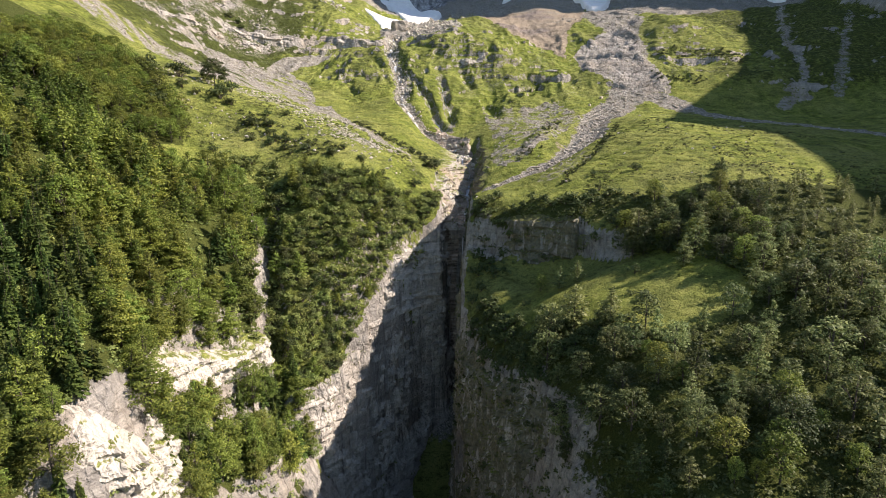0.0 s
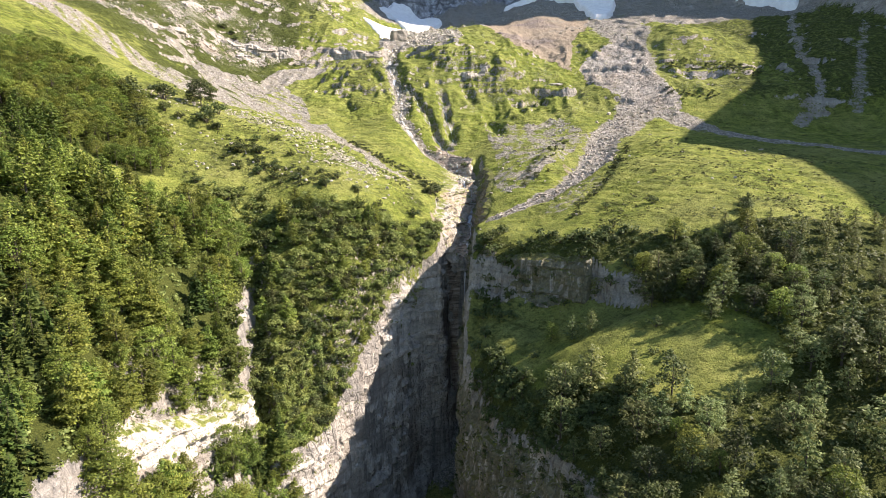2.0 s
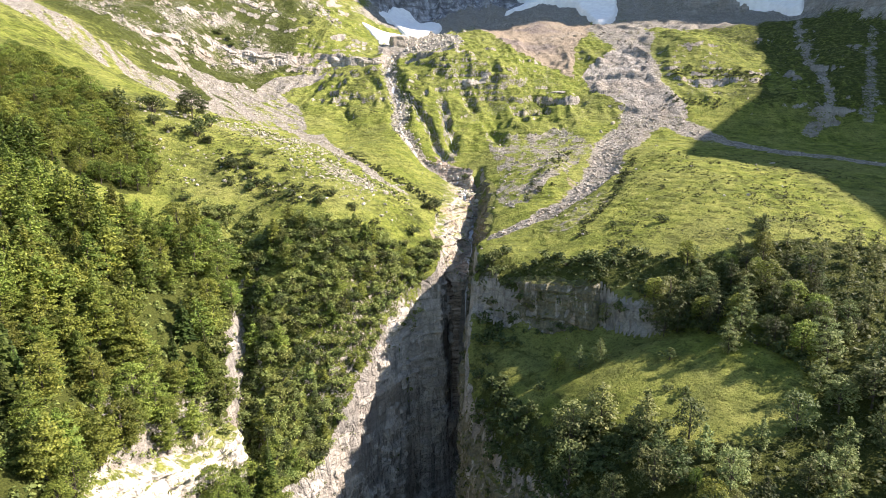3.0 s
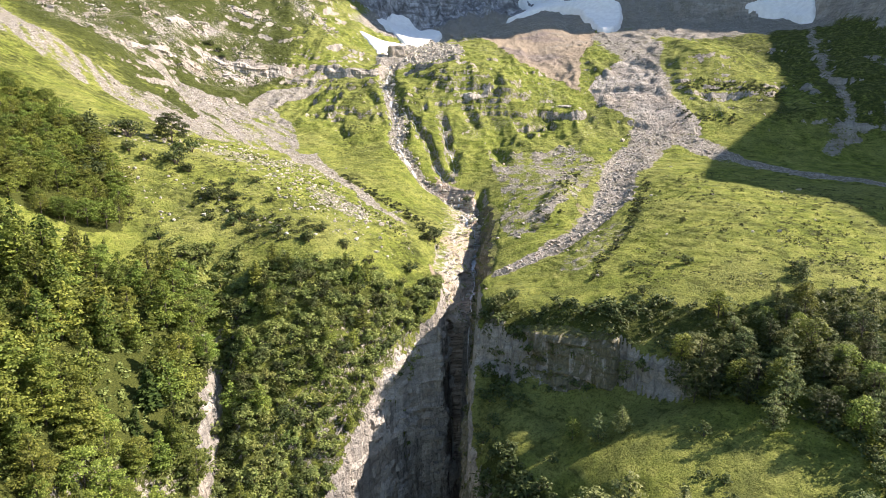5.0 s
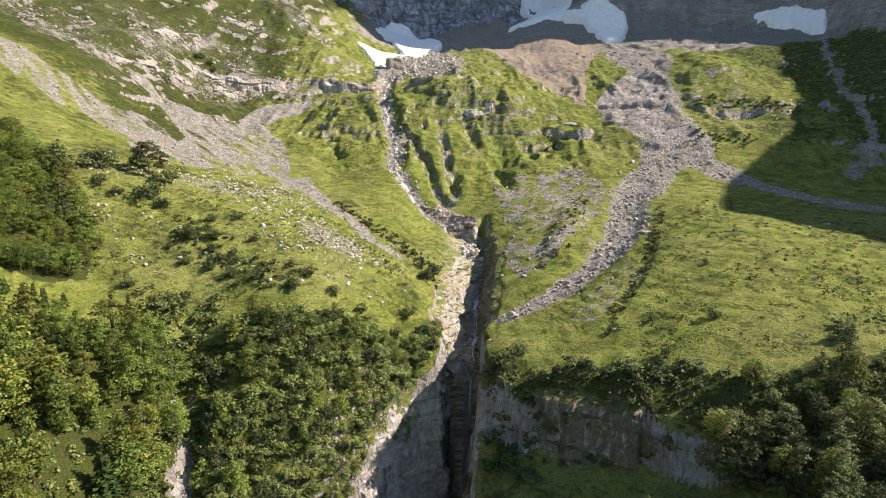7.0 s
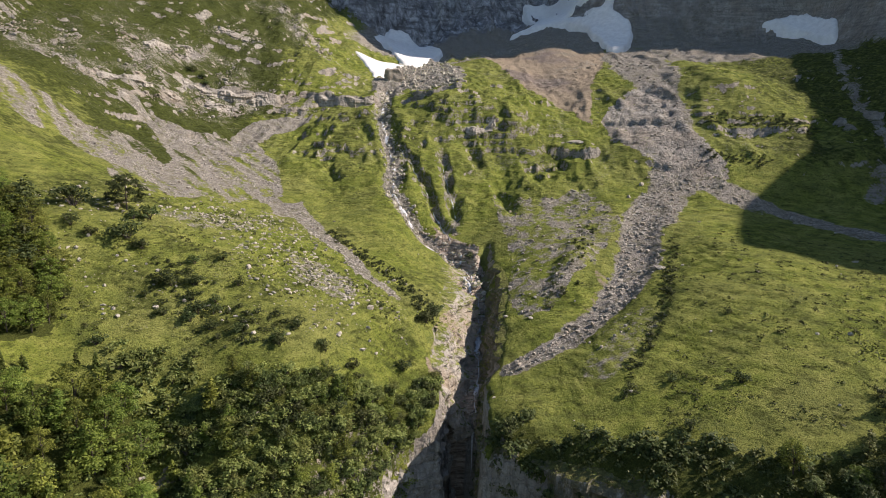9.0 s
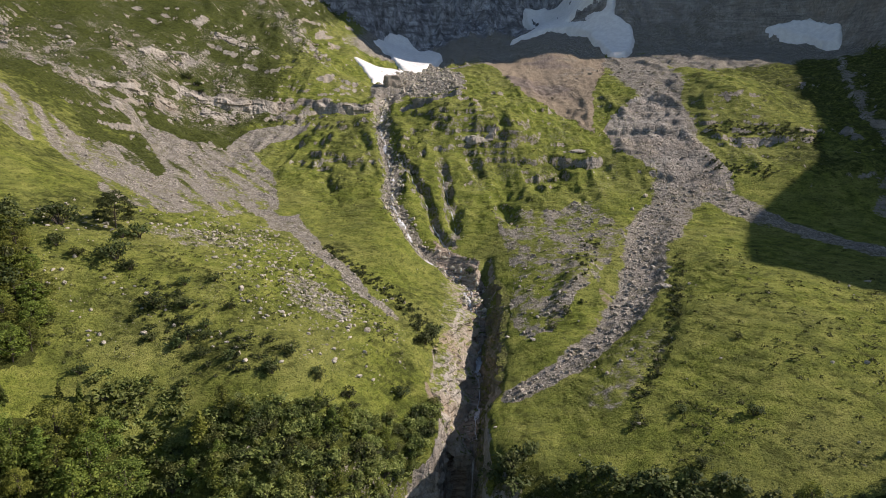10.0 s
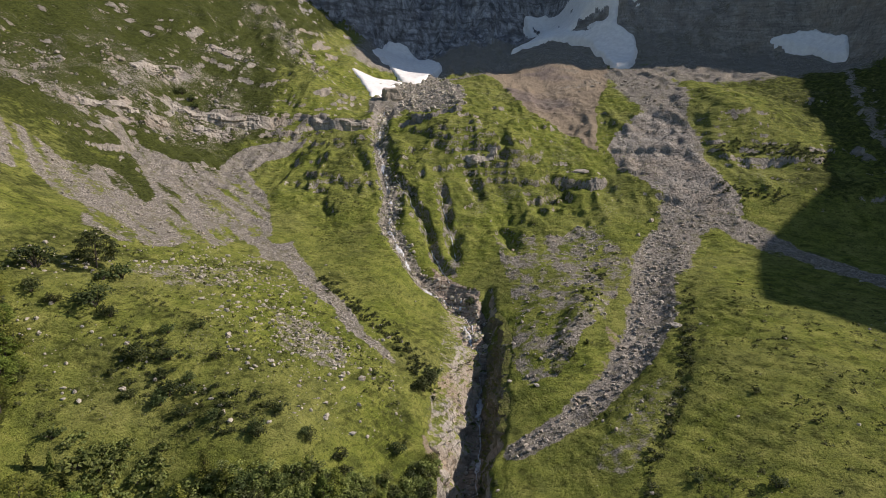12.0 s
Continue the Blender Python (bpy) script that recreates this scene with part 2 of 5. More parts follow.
M_WATER = plain_material("white_water", (0.40, 0.405, 0.405), (0.80, 0.81, 0.82), 1.2, 0.35, 0.3)

# ---- land: profiles running up the valley, each at one distance across it ----
def hash2(ix, iy, seed):
    h = (ix.astype(np.int64) * 374761393 + iy.astype(np.int64) * 668265263 + seed * 974634777) & 0xFFFFFFFF
    h = ((h ^ (h >> 13)) * 1274126177) & 0xFFFFFFFF
    h = ((h ^ (h >> 16)) * 1103515245) & 0xFFFFFFFF
    return ((h ^ (h >> 15)) & 0xFFFFFF) / float(0xFFFFFF)


def vnoise(x, y, seed=0):
    """Smooth value noise from -1 to 1, one cell a unit."""
    x, y = np.asarray(x, float), np.asarray(y, float)
    ix, iy = np.floor(x), np.floor(y)
    fx, fy = x - ix, y - iy
    fx, fy = fx * fx * fx * (fx * (fx * 6 - 15) + 10), fy * fy * fy * (fy * (fy * 6 - 15) + 10)
    a, b = hash2(ix, iy, seed), hash2(ix + 1, iy, seed)
    c, d = hash2(ix, iy + 1, seed), hash2(ix + 1, iy + 1, seed)
    return 2 * ((a + (b - a) * fx) * (1 - fy) + (c + (d - c) * fx) * fy) - 1


def fbm(x, y, octaves=4, seed=0, gain=0.5):
    out, amp, total = 0.0, 1.0, 0.0
    for k in range(octaves):
        c, s = math.cos(0.7 * k), math.sin(0.7 * k)
        out = out + amp * vnoise((c * x - s * y) * 2**k, (s * x + c * y) * 2**k, seed + 17 * k)
        total, amp = total + amp, amp * gain
    return out / total


def ridged(x, y, octaves=4, seed=0):
    out, amp, total = 0.0, 1.0, 0.0
    for k in range(octaves):
        out = out + amp * (1 - 2 * np.abs(vnoise(x * 2**k, y * 2**k, seed + 31 * k)))
        total, amp = total + amp, amp * 0.5
    return out / total


def ease(a, b, v):
    t = np.clip((v - a) / (b - a), 0, 1)
    return t * t * (3 - 2 * t)


PROFILES = {}


def profile(x, *steps):
    """Heights along the valley at x across it: y, z, y, z, ..."""
    PROFILES[x] = (steps[0::2], steps[1::2])


profile(-700, -200, 330, 100, 350, 300, 380, 600, 470, 900, 700, 1400, 900)
profile(-400, -200, 230, 100, 255, 300, 300, 500, 370, 700, 440, 900, 560, 1400, 800)
profile(-260, -200, 170, 60, 190, 200, 215, 300, 232, 400, 244, 440, 250, 500, 276, 600, 318, 800, 385, 950, 520, 1400, 760)
profile(-200, -200, 120, 60, 165, 150, 178, 250, 200, 300, 207, 366, 217, 446, 231, 470, 235, 540, 265, 600, 292, 700, 330, 800, 352, 900, 480, 1400, 700)
profile(-160, -200, 90, 60, 138, 150, 160, 250, 180, 297, 191, 340, 187, 400, 190, 432, 197, 500, 216, 540, 240, 607, 277, 700, 318, 830, 350, 900, 450, 1400, 680)
profile(-120, -200, 60, 60, 108, 100, 120, 150, 141, 200, 153, 245, 165, 270, 171, 300, 174, 340, 171, 413, 177, 460, 186, 517, 212, 557, 242, 607, 264, 700, 300, 830, 322, 900, 430, 1400, 660)
profile(-95, -200, 40, 60, 92, 100, 104, 146, 127, 180, 130, 215, 136, 230, 142, 252, 152, 266, 161, 290, 164, 318, 166, 353, 163, 413, 173, 450, 180, 500, 200, 523, 216, 557, 240, 600, 252, 700, 284, 830, 314, 900, 410, 1400, 650)
profile(-75, -200, 30, 60, 80, 100, 100, 135, 106, 150, 108, 170, 113, 185, 116, 214, 126, 230, 137, 247, 144, 253, 148, 267, 155, 300, 157, 353, 156, 413, 174, 480, 198, 523, 213, 557, 230, 600, 244, 700, 272, 840, 304, 900, 400, 1400, 650)
profile(-64, -200, 20, 60, 66, 100, 84, 135, 90, 150, 88, 170, 98, 181, 103, 200, 110, 211, 116, 222, 126, 235, 136, 250, 143, 267, 153, 300, 154, 340, 152, 353, 153, 420, 179, 480, 201, 523, 212, 600, 240, 700, 266, 845, 298, 900, 390, 1400, 650)
profile(-52, -200, 15, 60, 50, 100, 58, 135, 65, 150, 68, 157, 73, 174, 82, 190, 97, 205, 114, 220, 130, 235, 138, 243, 141, 267, 147, 300, 148, 330, 149, 365, 153, 420, 177, 480, 201, 523, 212, 584, 229, 700, 262, 850, 292, 900, 380, 1400, 650)
profile(-35, -200, 12, 60, 36, 100, 43, 130, 47, 162, 54, 189, 76, 200, 97, 210, 116, 223, 129, 232, 136, 242, 139, 267, 139, 300, 141, 327, 144, 374, 160, 420, 178, 480, 203, 523, 212, 584, 229, 700, 256, 853, 289, 900, 360, 1400, 640)
profile(-20, -200, 8, 60, 22, 150, 34, 185, 60, 205, 82, 214, 97, 222, 114, 229, 122, 245, 128, 267, 137, 289, 135, 327, 140, 374, 158, 420, 178, 480, 205, 530, 215, 584, 229, 700, 254, 860, 292, 900, 340, 1400, 640)
profile(-8, -200, 8, 60, 20, 150, 32, 200, 72, 232, 99, 240, 113, 250, 120, 265, 127, 286, 132, 327, 134, 358, 140, 400, 165, 421, 176, 438, 183, 480, 208, 530, 218, 584, 231, 700, 254, 870, 300, 920, 370, 1400, 640)
profile(4, -200, 8, 60, 20, 150, 45, 200, 85, 221, 110, 240, 115, 254, 117, 286, 126, 315, 130, 345, 135, 358, 139, 386, 152, 420, 174, 438, 182, 475, 210, 530, 222, 600, 236, 700, 256, 880, 312, 930, 380, 1400, 640)
profile(15, -200, 10, 60, 28, 120, 46, 156, 76, 170, 82, 185, 91, 205, 99, 213, 103, 219, 118, 228, 122, 259, 121, 290, 126, 315, 129, 340, 134, 386, 152, 438, 180, 475, 210, 530, 223, 600, 237, 700, 257, 890, 318, 940, 390, 1400, 640)
profile(30, -200, 20, 60, 48, 94, 64, 110, 77, 125, 84, 145, 92, 158, 95, 180, 96, 195, 97, 202, 99, 207, 117, 214, 119, 225, 122, 247, 125, 259, 124, 275, 130, 298, 134, 320, 137, 350, 144, 386, 154, 431, 172, 454, 196, 475, 208, 530, 224, 600, 237, 700, 260, 890, 318, 950, 400, 1400, 640)
profile(45, -200, 25, 60, 66, 98, 88, 119, 96, 140, 99, 163, 104, 180, 105, 193, 106, 198, 119, 211, 124, 225, 127, 247, 131, 265, 131, 285, 133, 298, 136, 320, 142, 376, 152, 431, 176, 454, 196, 490, 212, 600, 237, 700, 260, 880, 316, 950, 400, 1400, 640)
profile(60, -200, 30, 60, 72, 94, 85, 106, 91, 124, 98, 145, 102, 163, 108, 182, 111, 189, 113, 195, 123, 210, 128, 225, 131, 250, 135, 265, 136, 280, 136, 295, 137, 320, 143, 376, 153, 431, 173, 442, 178, 490, 208, 600, 238, 720, 262, 880, 314, 950, 400, 1400, 640)
profile(80, -200, 34, 60, 76, 96, 89, 119, 98, 140, 104, 150, 109, 162, 113, 180, 120, 195, 127, 205, 131, 226, 136, 251, 141, 272, 145, 285, 143, 300, 142, 314, 144, 340, 149, 378, 157, 431, 176, 445, 180, 475, 195, 543, 222, 607, 237, 730, 268, 900, 318, 960, 400, 1400, 640)
profile(100, -200, 38, 60, 80, 100, 92, 130, 105, 152, 115, 170, 122, 190, 129, 205, 133, 226, 138, 251, 143, 272, 147, 300, 150, 336, 152, 355, 153, 378, 157, 409, 166, 442, 184, 474, 197, 490, 206, 543, 226, 607, 240, 735, 271, 920, 330, 980, 410, 1400, 640)
profile(140, -200, 40, 60, 83, 100, 94, 150, 111, 200, 128, 230, 137, 266, 145, 300, 148, 340, 151, 358, 153, 380, 158, 409, 175, 454, 197, 500, 216, 543, 229, 607, 242, 701, 263, 940, 345, 1000, 420, 1400, 650)
profile(180, -200, 42, 60, 86, 100, 96, 150, 111, 200, 126, 260, 140, 300, 146, 340, 150, 372, 154, 403, 178, 442, 193, 477, 222, 490, 226, 540, 235, 600, 245, 700, 270, 760, 310, 800, 380, 1000, 500, 1400, 700)
profile(230, -200, 45, 60, 88, 150, 108, 200, 120, 260, 136, 300, 143, 340, 148, 371, 152, 393, 163, 400, 176, 434, 192, 477, 208, 530, 228, 600, 247, 700, 276, 740, 300, 780, 370, 1000, 520, 1400, 720)
profile(300, -200, 80, 60, 110, 200, 132, 300, 150, 340, 156, 371, 166, 400, 182, 450, 205, 502, 229, 569, 246, 637, 260, 690, 274, 730, 340, 1000, 540, 1400, 740)
profile(345, -200, 110, 60, 140, 200, 155, 340, 172, 400, 190, 450, 210, 502, 230, 569, 250, 637, 264, 690, 280, 730, 345, 1000, 560, 1400, 750)
profile(420, -200, 290, 60, 335, 180, 350, 290, 364, 302, 373, 322, 386, 331, 400, 345, 395, 380, 382, 394, 378, 409, 371, 428, 362, 468, 358, 530, 369, 600, 367, 650, 400, 688, 450, 734, 508, 746, 600, 762, 660, 845, 740, 905, 840, 1000, 910, 1400, 940)
profile(550, -200, 330, 60, 350, 200, 360, 400, 390, 600, 410, 720, 540, 840, 680, 1000, 820, 1400, 900)
profile(900, -200, 500, 60, 520, 400, 560, 700, 640, 1000, 800, 1400, 950)

CELL, X0, X1, Y0, Y1 = 4.0, -700.0, 900.0, -200.0, 1400.0


def blurred(a, sigma, axis):
    n = int(3 * sigma) + 1
    k = np.exp(-0.5 * (np.arange(-n, n + 1) / sigma) ** 2)
    k /= k.sum()
    pad = [(n, n) if ax == axis else (0, 0) for ax in (0, 1)]
    p = np.pad(a, pad, mode="edge")
    return sum(w * (p[i : i + a.shape[0]] if axis == 0 else p[:, i : i + a.shape[1]]) for i, w in enumerate(k))


def coarse_land():
    gy = np.arange(Y0, Y1 + 1, CELL)
    gx = np.arange(X0, X1 + 1, CELL)
    stations = sorted(PROFILES)
    table = np.array([np.interp(gy, *PROFILES[s]) for s in stations])
    land = np.array([np.interp(gx, stations, table[:, j]) for j in range(len(gy))])
    return blurred(blurred(land, 0.9, 0), 0.9, 1)


LAND = coarse_land()


def smooth_land(x, y):
    """The land without its gorge and roughness (Catmull-Rom through the coarse grid)."""
    u, v = (np.asarray(x, float) - X0) / CELL, (np.asarray(y, float) - Y0) / CELL
    i = np.clip(np.floor(u).astype(int), 1, LAND.shape[1] - 3)
    j = np.clip(np.floor(v).astype(int), 1, LAND.shape[0] - 3)
    s, t = np.clip(u - i, -1, 2), np.clip(v - j, -1, 2)

    def weights(q):
        return (-0.5 * q + q * q - 0.5 * q**3, 1 - 2.5 * q * q + 1.5 * q**3, 0.5 * q + 2 * q * q - 1.5 * q**3, -0.5 * q * q + 0.5 * q**3)

    wx, wy = weights(s), weights(t)
    return sum(wy[b] * sum(wx[a] * LAND[j + b - 1, i + a - 1] for a in range(4)) for b in range(4))


# The gorge: for each y its floor's two edges and its height.
GORGE_Y = (60, 120, 150, 170, 185, 205, 213, 230, 235, 239, 248, 256, 265, 290, 312, 324, 336, 348, 360)
GORGE_L = (-40, -50, -46, -36, -28, -19, -16, -9.5, -4, 2.0, 3.2, 5.0, 7.0, 9.8, 11.8, 11.4, 9.4, 5.5, 3.5)
GORGE_R = (30, 22, 14, 6.5, 3.5, 2.2, 4, 6.2, 6.6, 6.8, 7.4, 8.4, 9.6, 12.4, 15.0, 14.6, 12.6, 8.5, 5.5)
FLOOR_Y = (60, 150, 205, 232, 250, 254, 258, 280, 312, 318, 322, 336, 340, 350, 362)
FLOOR_Z = (-40, -25, -12, 18, 40, 98, 107, 112, 120, 125, 129, 131, 132, 135, 139)


def gorge_gap(x, y):
    """How far a place lies outside the gorge's floor; below zero within it."""
    left, right = np.interp(y, GORGE_Y, GORGE_L), np.interp(y, GORGE_Y, GORGE_R)
    return np.maximum(left - x, x - right)


def line_gap(x, y, *pts):
    """Distance to a line through x, y, x, y, ... and how far along it (0 to 1)."""
    best, along = np.full(np.shape(x), 1e9), np.zeros(np.shape(x))
    n = len(pts) // 2 - 1
    for k in range(n):
        ax, ay, bx, by = pts[2 * k : 2 * k + 4]
        t = np.clip(((x - ax) * (bx - ax) + (y - ay) * (by - ay)) / ((bx - ax) ** 2 + (by - ay) ** 2), 0, 1)
        d = np.hypot(x - ax - t * (bx - ax), y - ay - t * (by - ay))
        along = np.where(d < best, (k + t) / n, along)
        best = np.minimum(d, best)
    return best, along


def rise(x, y, high, reach, *pts):
    """A step along a line: ground beyond it (to the left of its way) raised, before it lowered, both fading over reach."""
    d, a = line_gap(x, y, *pts)
    side = np.full(np.shape(x), -1.0)
    best = np.full(np.shape(x), 1e9)
    for k in range(len(pts) // 2 - 1):
        ax, ay, bx, by = pts[2 * k : 2 * k + 4]
        t = np.clip(((x - ax) * (bx - ax) + (y - ay) * (by - ay)) / ((bx - ax) ** 2 + (by - ay) ** 2), 0, 1)
        q = np.hypot(x - ax - t * (bx - ax), y - ay - t * (by - ay))
        side = np.where(q < best, np.sign((bx - ax) * (y - ay) - (by - ay) * (x - ax)), side)
        best = np.minimum(best, q)
    ends = ease(0.0, 0.18, a) * (1 - ease(0.82, 1.0, a))
    return 0.5 * high * ends * (2 * ease(-1.6, 1.6, d * side) - 1) * np.exp(-((d / reach) ** 2))


STEPS = (
    (9, 14, -94, 519, -70, 514, -54, 516, -42, 522),
    (9, 18, -176, 490, -150, 498, -134, 504, -118, 511, -104, 522),
    (6, 13, 60, 444, 72, 435, 80, 434, 92, 442),
    (3, 16, 92, 476, 106, 462, 118, 457, 132, 451, 144, 446),
    (4.5, 12, 152, 446, 174, 435, 190, 431, 214, 434),
    (6, 12, -36, 518, -16, 513, 0, 511, 20, 508),
    (4, 12, 12, 462, 26, 455, 40, 452, 54, 456),
    (4, 12, -64, 432, -56, 425, -46, 424, -40, 430),
    (9, 11, 4, 222, 12, 217, 18, 214.5, 24, 209.5, 30, 206, 36, 202, 42, 196, 50, 193, 62, 187, 74, 182),
    (2, 14, 100, 424, 112, 414, 124, 410, 138, 412),
)


def land(x, y):
    """Height of the ground, with gorge, clefts and gullies but no fine roughness."""
    z = smooth_land(x, y)
    # dark cleft between forest flank and buttress
    d, a = line_gap(x, y, -60, 206, -56, 190, -51, 172, -46, 155)
    z = z - 11 * np.sin(np.pi * np.clip(a * 0.8 + 0.12, 0, 1)) * (1 - ease(0.4, 5.0, d + 1.3 * fbm(np.asarray(x, float) / 5, np.asarray(y, float) / 7, 3, 935)))
    x, y = np.asarray(x, float), np.asarray(y, float)
    wx, wy = x + 4.0 * fbm(x / 12, y / 12, 3, 901), y + 6.0 * fbm(x / 10, y / 14, 3, 903)
    for high, reach, *pts in STEPS:
        z = z + rise(wx, wy, high * (0.75 + 0.5 * fbm(x / 8, y / 8, 2, 905)), reach, *pts)
    # hollow under the clump of trees, brown moraine dome at the foot of the snow
    z = z - 6.0 * np.exp(-(((x + 116) / 20) ** 2) - ((y - 230) / 20) ** 2)
    z = z + 13.0 * np.exp(-(((x - 108) / 36) ** 2) - ((y - 755) / 55) ** 2)
    z = z + 10.0 * np.exp(-(((x + 68) / 8) ** 2) - ((y - 108) / 15) ** 2)
    # rills of the stream and its side falls, the bank across the meadow
    d, a = line_gap(x, y, -43, 557, -41, 486, -32, 438, -26, 412, -25, 384, -16, 368, -10, 361, 1, 356, 9, 341)
    z = z - 4.5 * (1 - ease(1.0, 8.0, d))
    ux, uy = x + 2.2 * fbm(x / 5, y / 5, 3, 921), y + 3.5 * fbm(x / 5, y / 5, 3, 923)
    d, a = line_gap(ux, uy, -30, 436, -18, 416, -11, 400, -4, 381, 1, 369)
    z = z - (4.5 + 2.5 * fbm(x / 9, y / 9, 2, 925)) * (1 - ease(0.6, 4.6, d)) * ease(0, 0.25, a)
    d, a = line_gap(ux, uy, -2, 434, 2, 405, 5, 385, 6, 368)
    z = z - (5.0 + 3.0 * fbm(x / 9, y / 9, 2, 927)) * (1 - ease(0.6, 4.4, d)) * np.sin(np.pi * np.clip(a + 0.1, 0, 1))
    for line in ((25, 410, 31, 388, 34, 374), (14, 446, 17, 430, 20, 416), (44, 430, 48, 412, 50, 396), (62, 436, 66, 420), (-52, 470, -46, 448, -42, 430), (-70, 430, -62, 408, -52, 386), (34, 470, 37, 452)):
        d, a = line_gap(ux, uy, *line)
        z = z - 3.2 * (1 - ease(0.6, 5.0, d)) * np.sin(np.pi * np.clip(a, 0.08, 0.92))
    d, a = line_gap(x, y, 78, 292, 70, 272, 62, 256, 52, 240, 46, 231)
    z = z - (0.7 + 0.8 * fbm(x / 6, y / 6, 2, 929)) * (1 - ease(0.5, 3.0, d)) * np.sin(np.pi * np.clip(a, 0.05, 1))
    d, a = line_gap(x, y, 96, 372, 82, 340, 70, 308, 55, 282, 40, 264)
    z = z - 2.0 * (1 - ease(3.0, 11.0, d))
    d, a = line_gap(x, y, 60, 345, 52, 318, 44, 300, 38, 286)
    z = z + 3.0 * (1 - ease(1.0, 9.0, d)) * np.sin(np.pi * a)
    d, a = line_gap(x, y, 18.5, 352, 17.2, 338, 16.6, 324, 14.5, 312)
    z = z - 6.5 * (1 - ease(0.8, 3.6, d + 0.8 * fbm(x / 4, y / 4, 2, 937))) * np.sin(np.pi * np.clip(0.12 + 0.8 * a, 0, 1))
    gap = gorge_gap(x, y) + 0.9 * vnoise(np.asarray(x) / 5, np.asarray(y) / 5, 5)
    floor = np.interp(y, FLOOR_Y, FLOOR_Z)
    wide = np.interp(y, (60, 150, 185, 250, 300, 340, 362), (25, 9, 5, 4, 5, 6, 6))
    depth = (1 - ease(350, 366, y)) * ease(115, 172, y)
    left_bank = np.interp(y, (250, 262, 330, 345), (0, 1, 1, 0)) * (x < np.interp(y, GORGE_Y, GORGE_R) - 1)
    wide = wide + 9.0 * left_bank + 5.0 * np.interp(y, (250, 258, 325, 338), (0, 1, 1, 0)) * (x > np.interp(y, GORGE_Y, GORGE_R) - 1)
    z = np.where(z > floor, z - (z - floor) * (1 - ease(0, 1, gap / wide)) * depth, z)
    # bedded ledges round the small waterfall and down the sunlit bank
    ledges = inside(x + 1.5 * fbm(x / 4, y / 4, 2, 939), y, -2, 364, 14, 356, 16, 344, 15.5, 312, 12, 290, 9, 262, 5, 250, 1, 254, 0, 280, 1, 310, 3, 336)
    q = (z + 1.4 * fbm(x / 7, y / 9, 3, 941)) / 2.6
    f = q - np.floor(q)
    z = z + ledges * 2.6 * (ease(0.35, 0.75, f) - f)
    # wooded shelf under the white cliff
    d, a = line_gap(x, y, -60, 122, -55, 136, -50, 150, -46, 166)
    shelf = np.interp(a, (0, 0.33, 0.66, 1.0), (67, 67, 62, 52)) + 2.5 * fbm(x / 6, y / 6, 3, 931) - 2.0 * np.maximum(d - 5.0, 0)
    return np.where((d < 16) & (shelf > z), shelf, z)


# ---- cover of the ground ----
def band(x, y, width, *pts):
    """1 on a line through the points, falling to 0 at its width (one number, or start and end)."""
    d, a = line_gap(x, y, *pts)
    w = width if not isinstance(width, tuple) else width[0] + (width[1] - width[0]) * a
    return 1 - ease(0.55, 1.25, d / w)


def inside(x, y, *pts):
    """1 within a closed line through x, y, x, y, ..."""
    px, py = pts[0::2], pts[1::2]
    hit = np.zeros(np.shape(x), bool)
    for k in range(len(px)):
        ax, ay, bx, by = px[k - 1], py[k - 1], px[k], py[k]
        cross = (ay > y) != (by > y)
        hit ^= cross & (x < (bx - ax) * (y - ay) / ((by - ay) or 1e-9) + ax)
    return hit.astype(float)


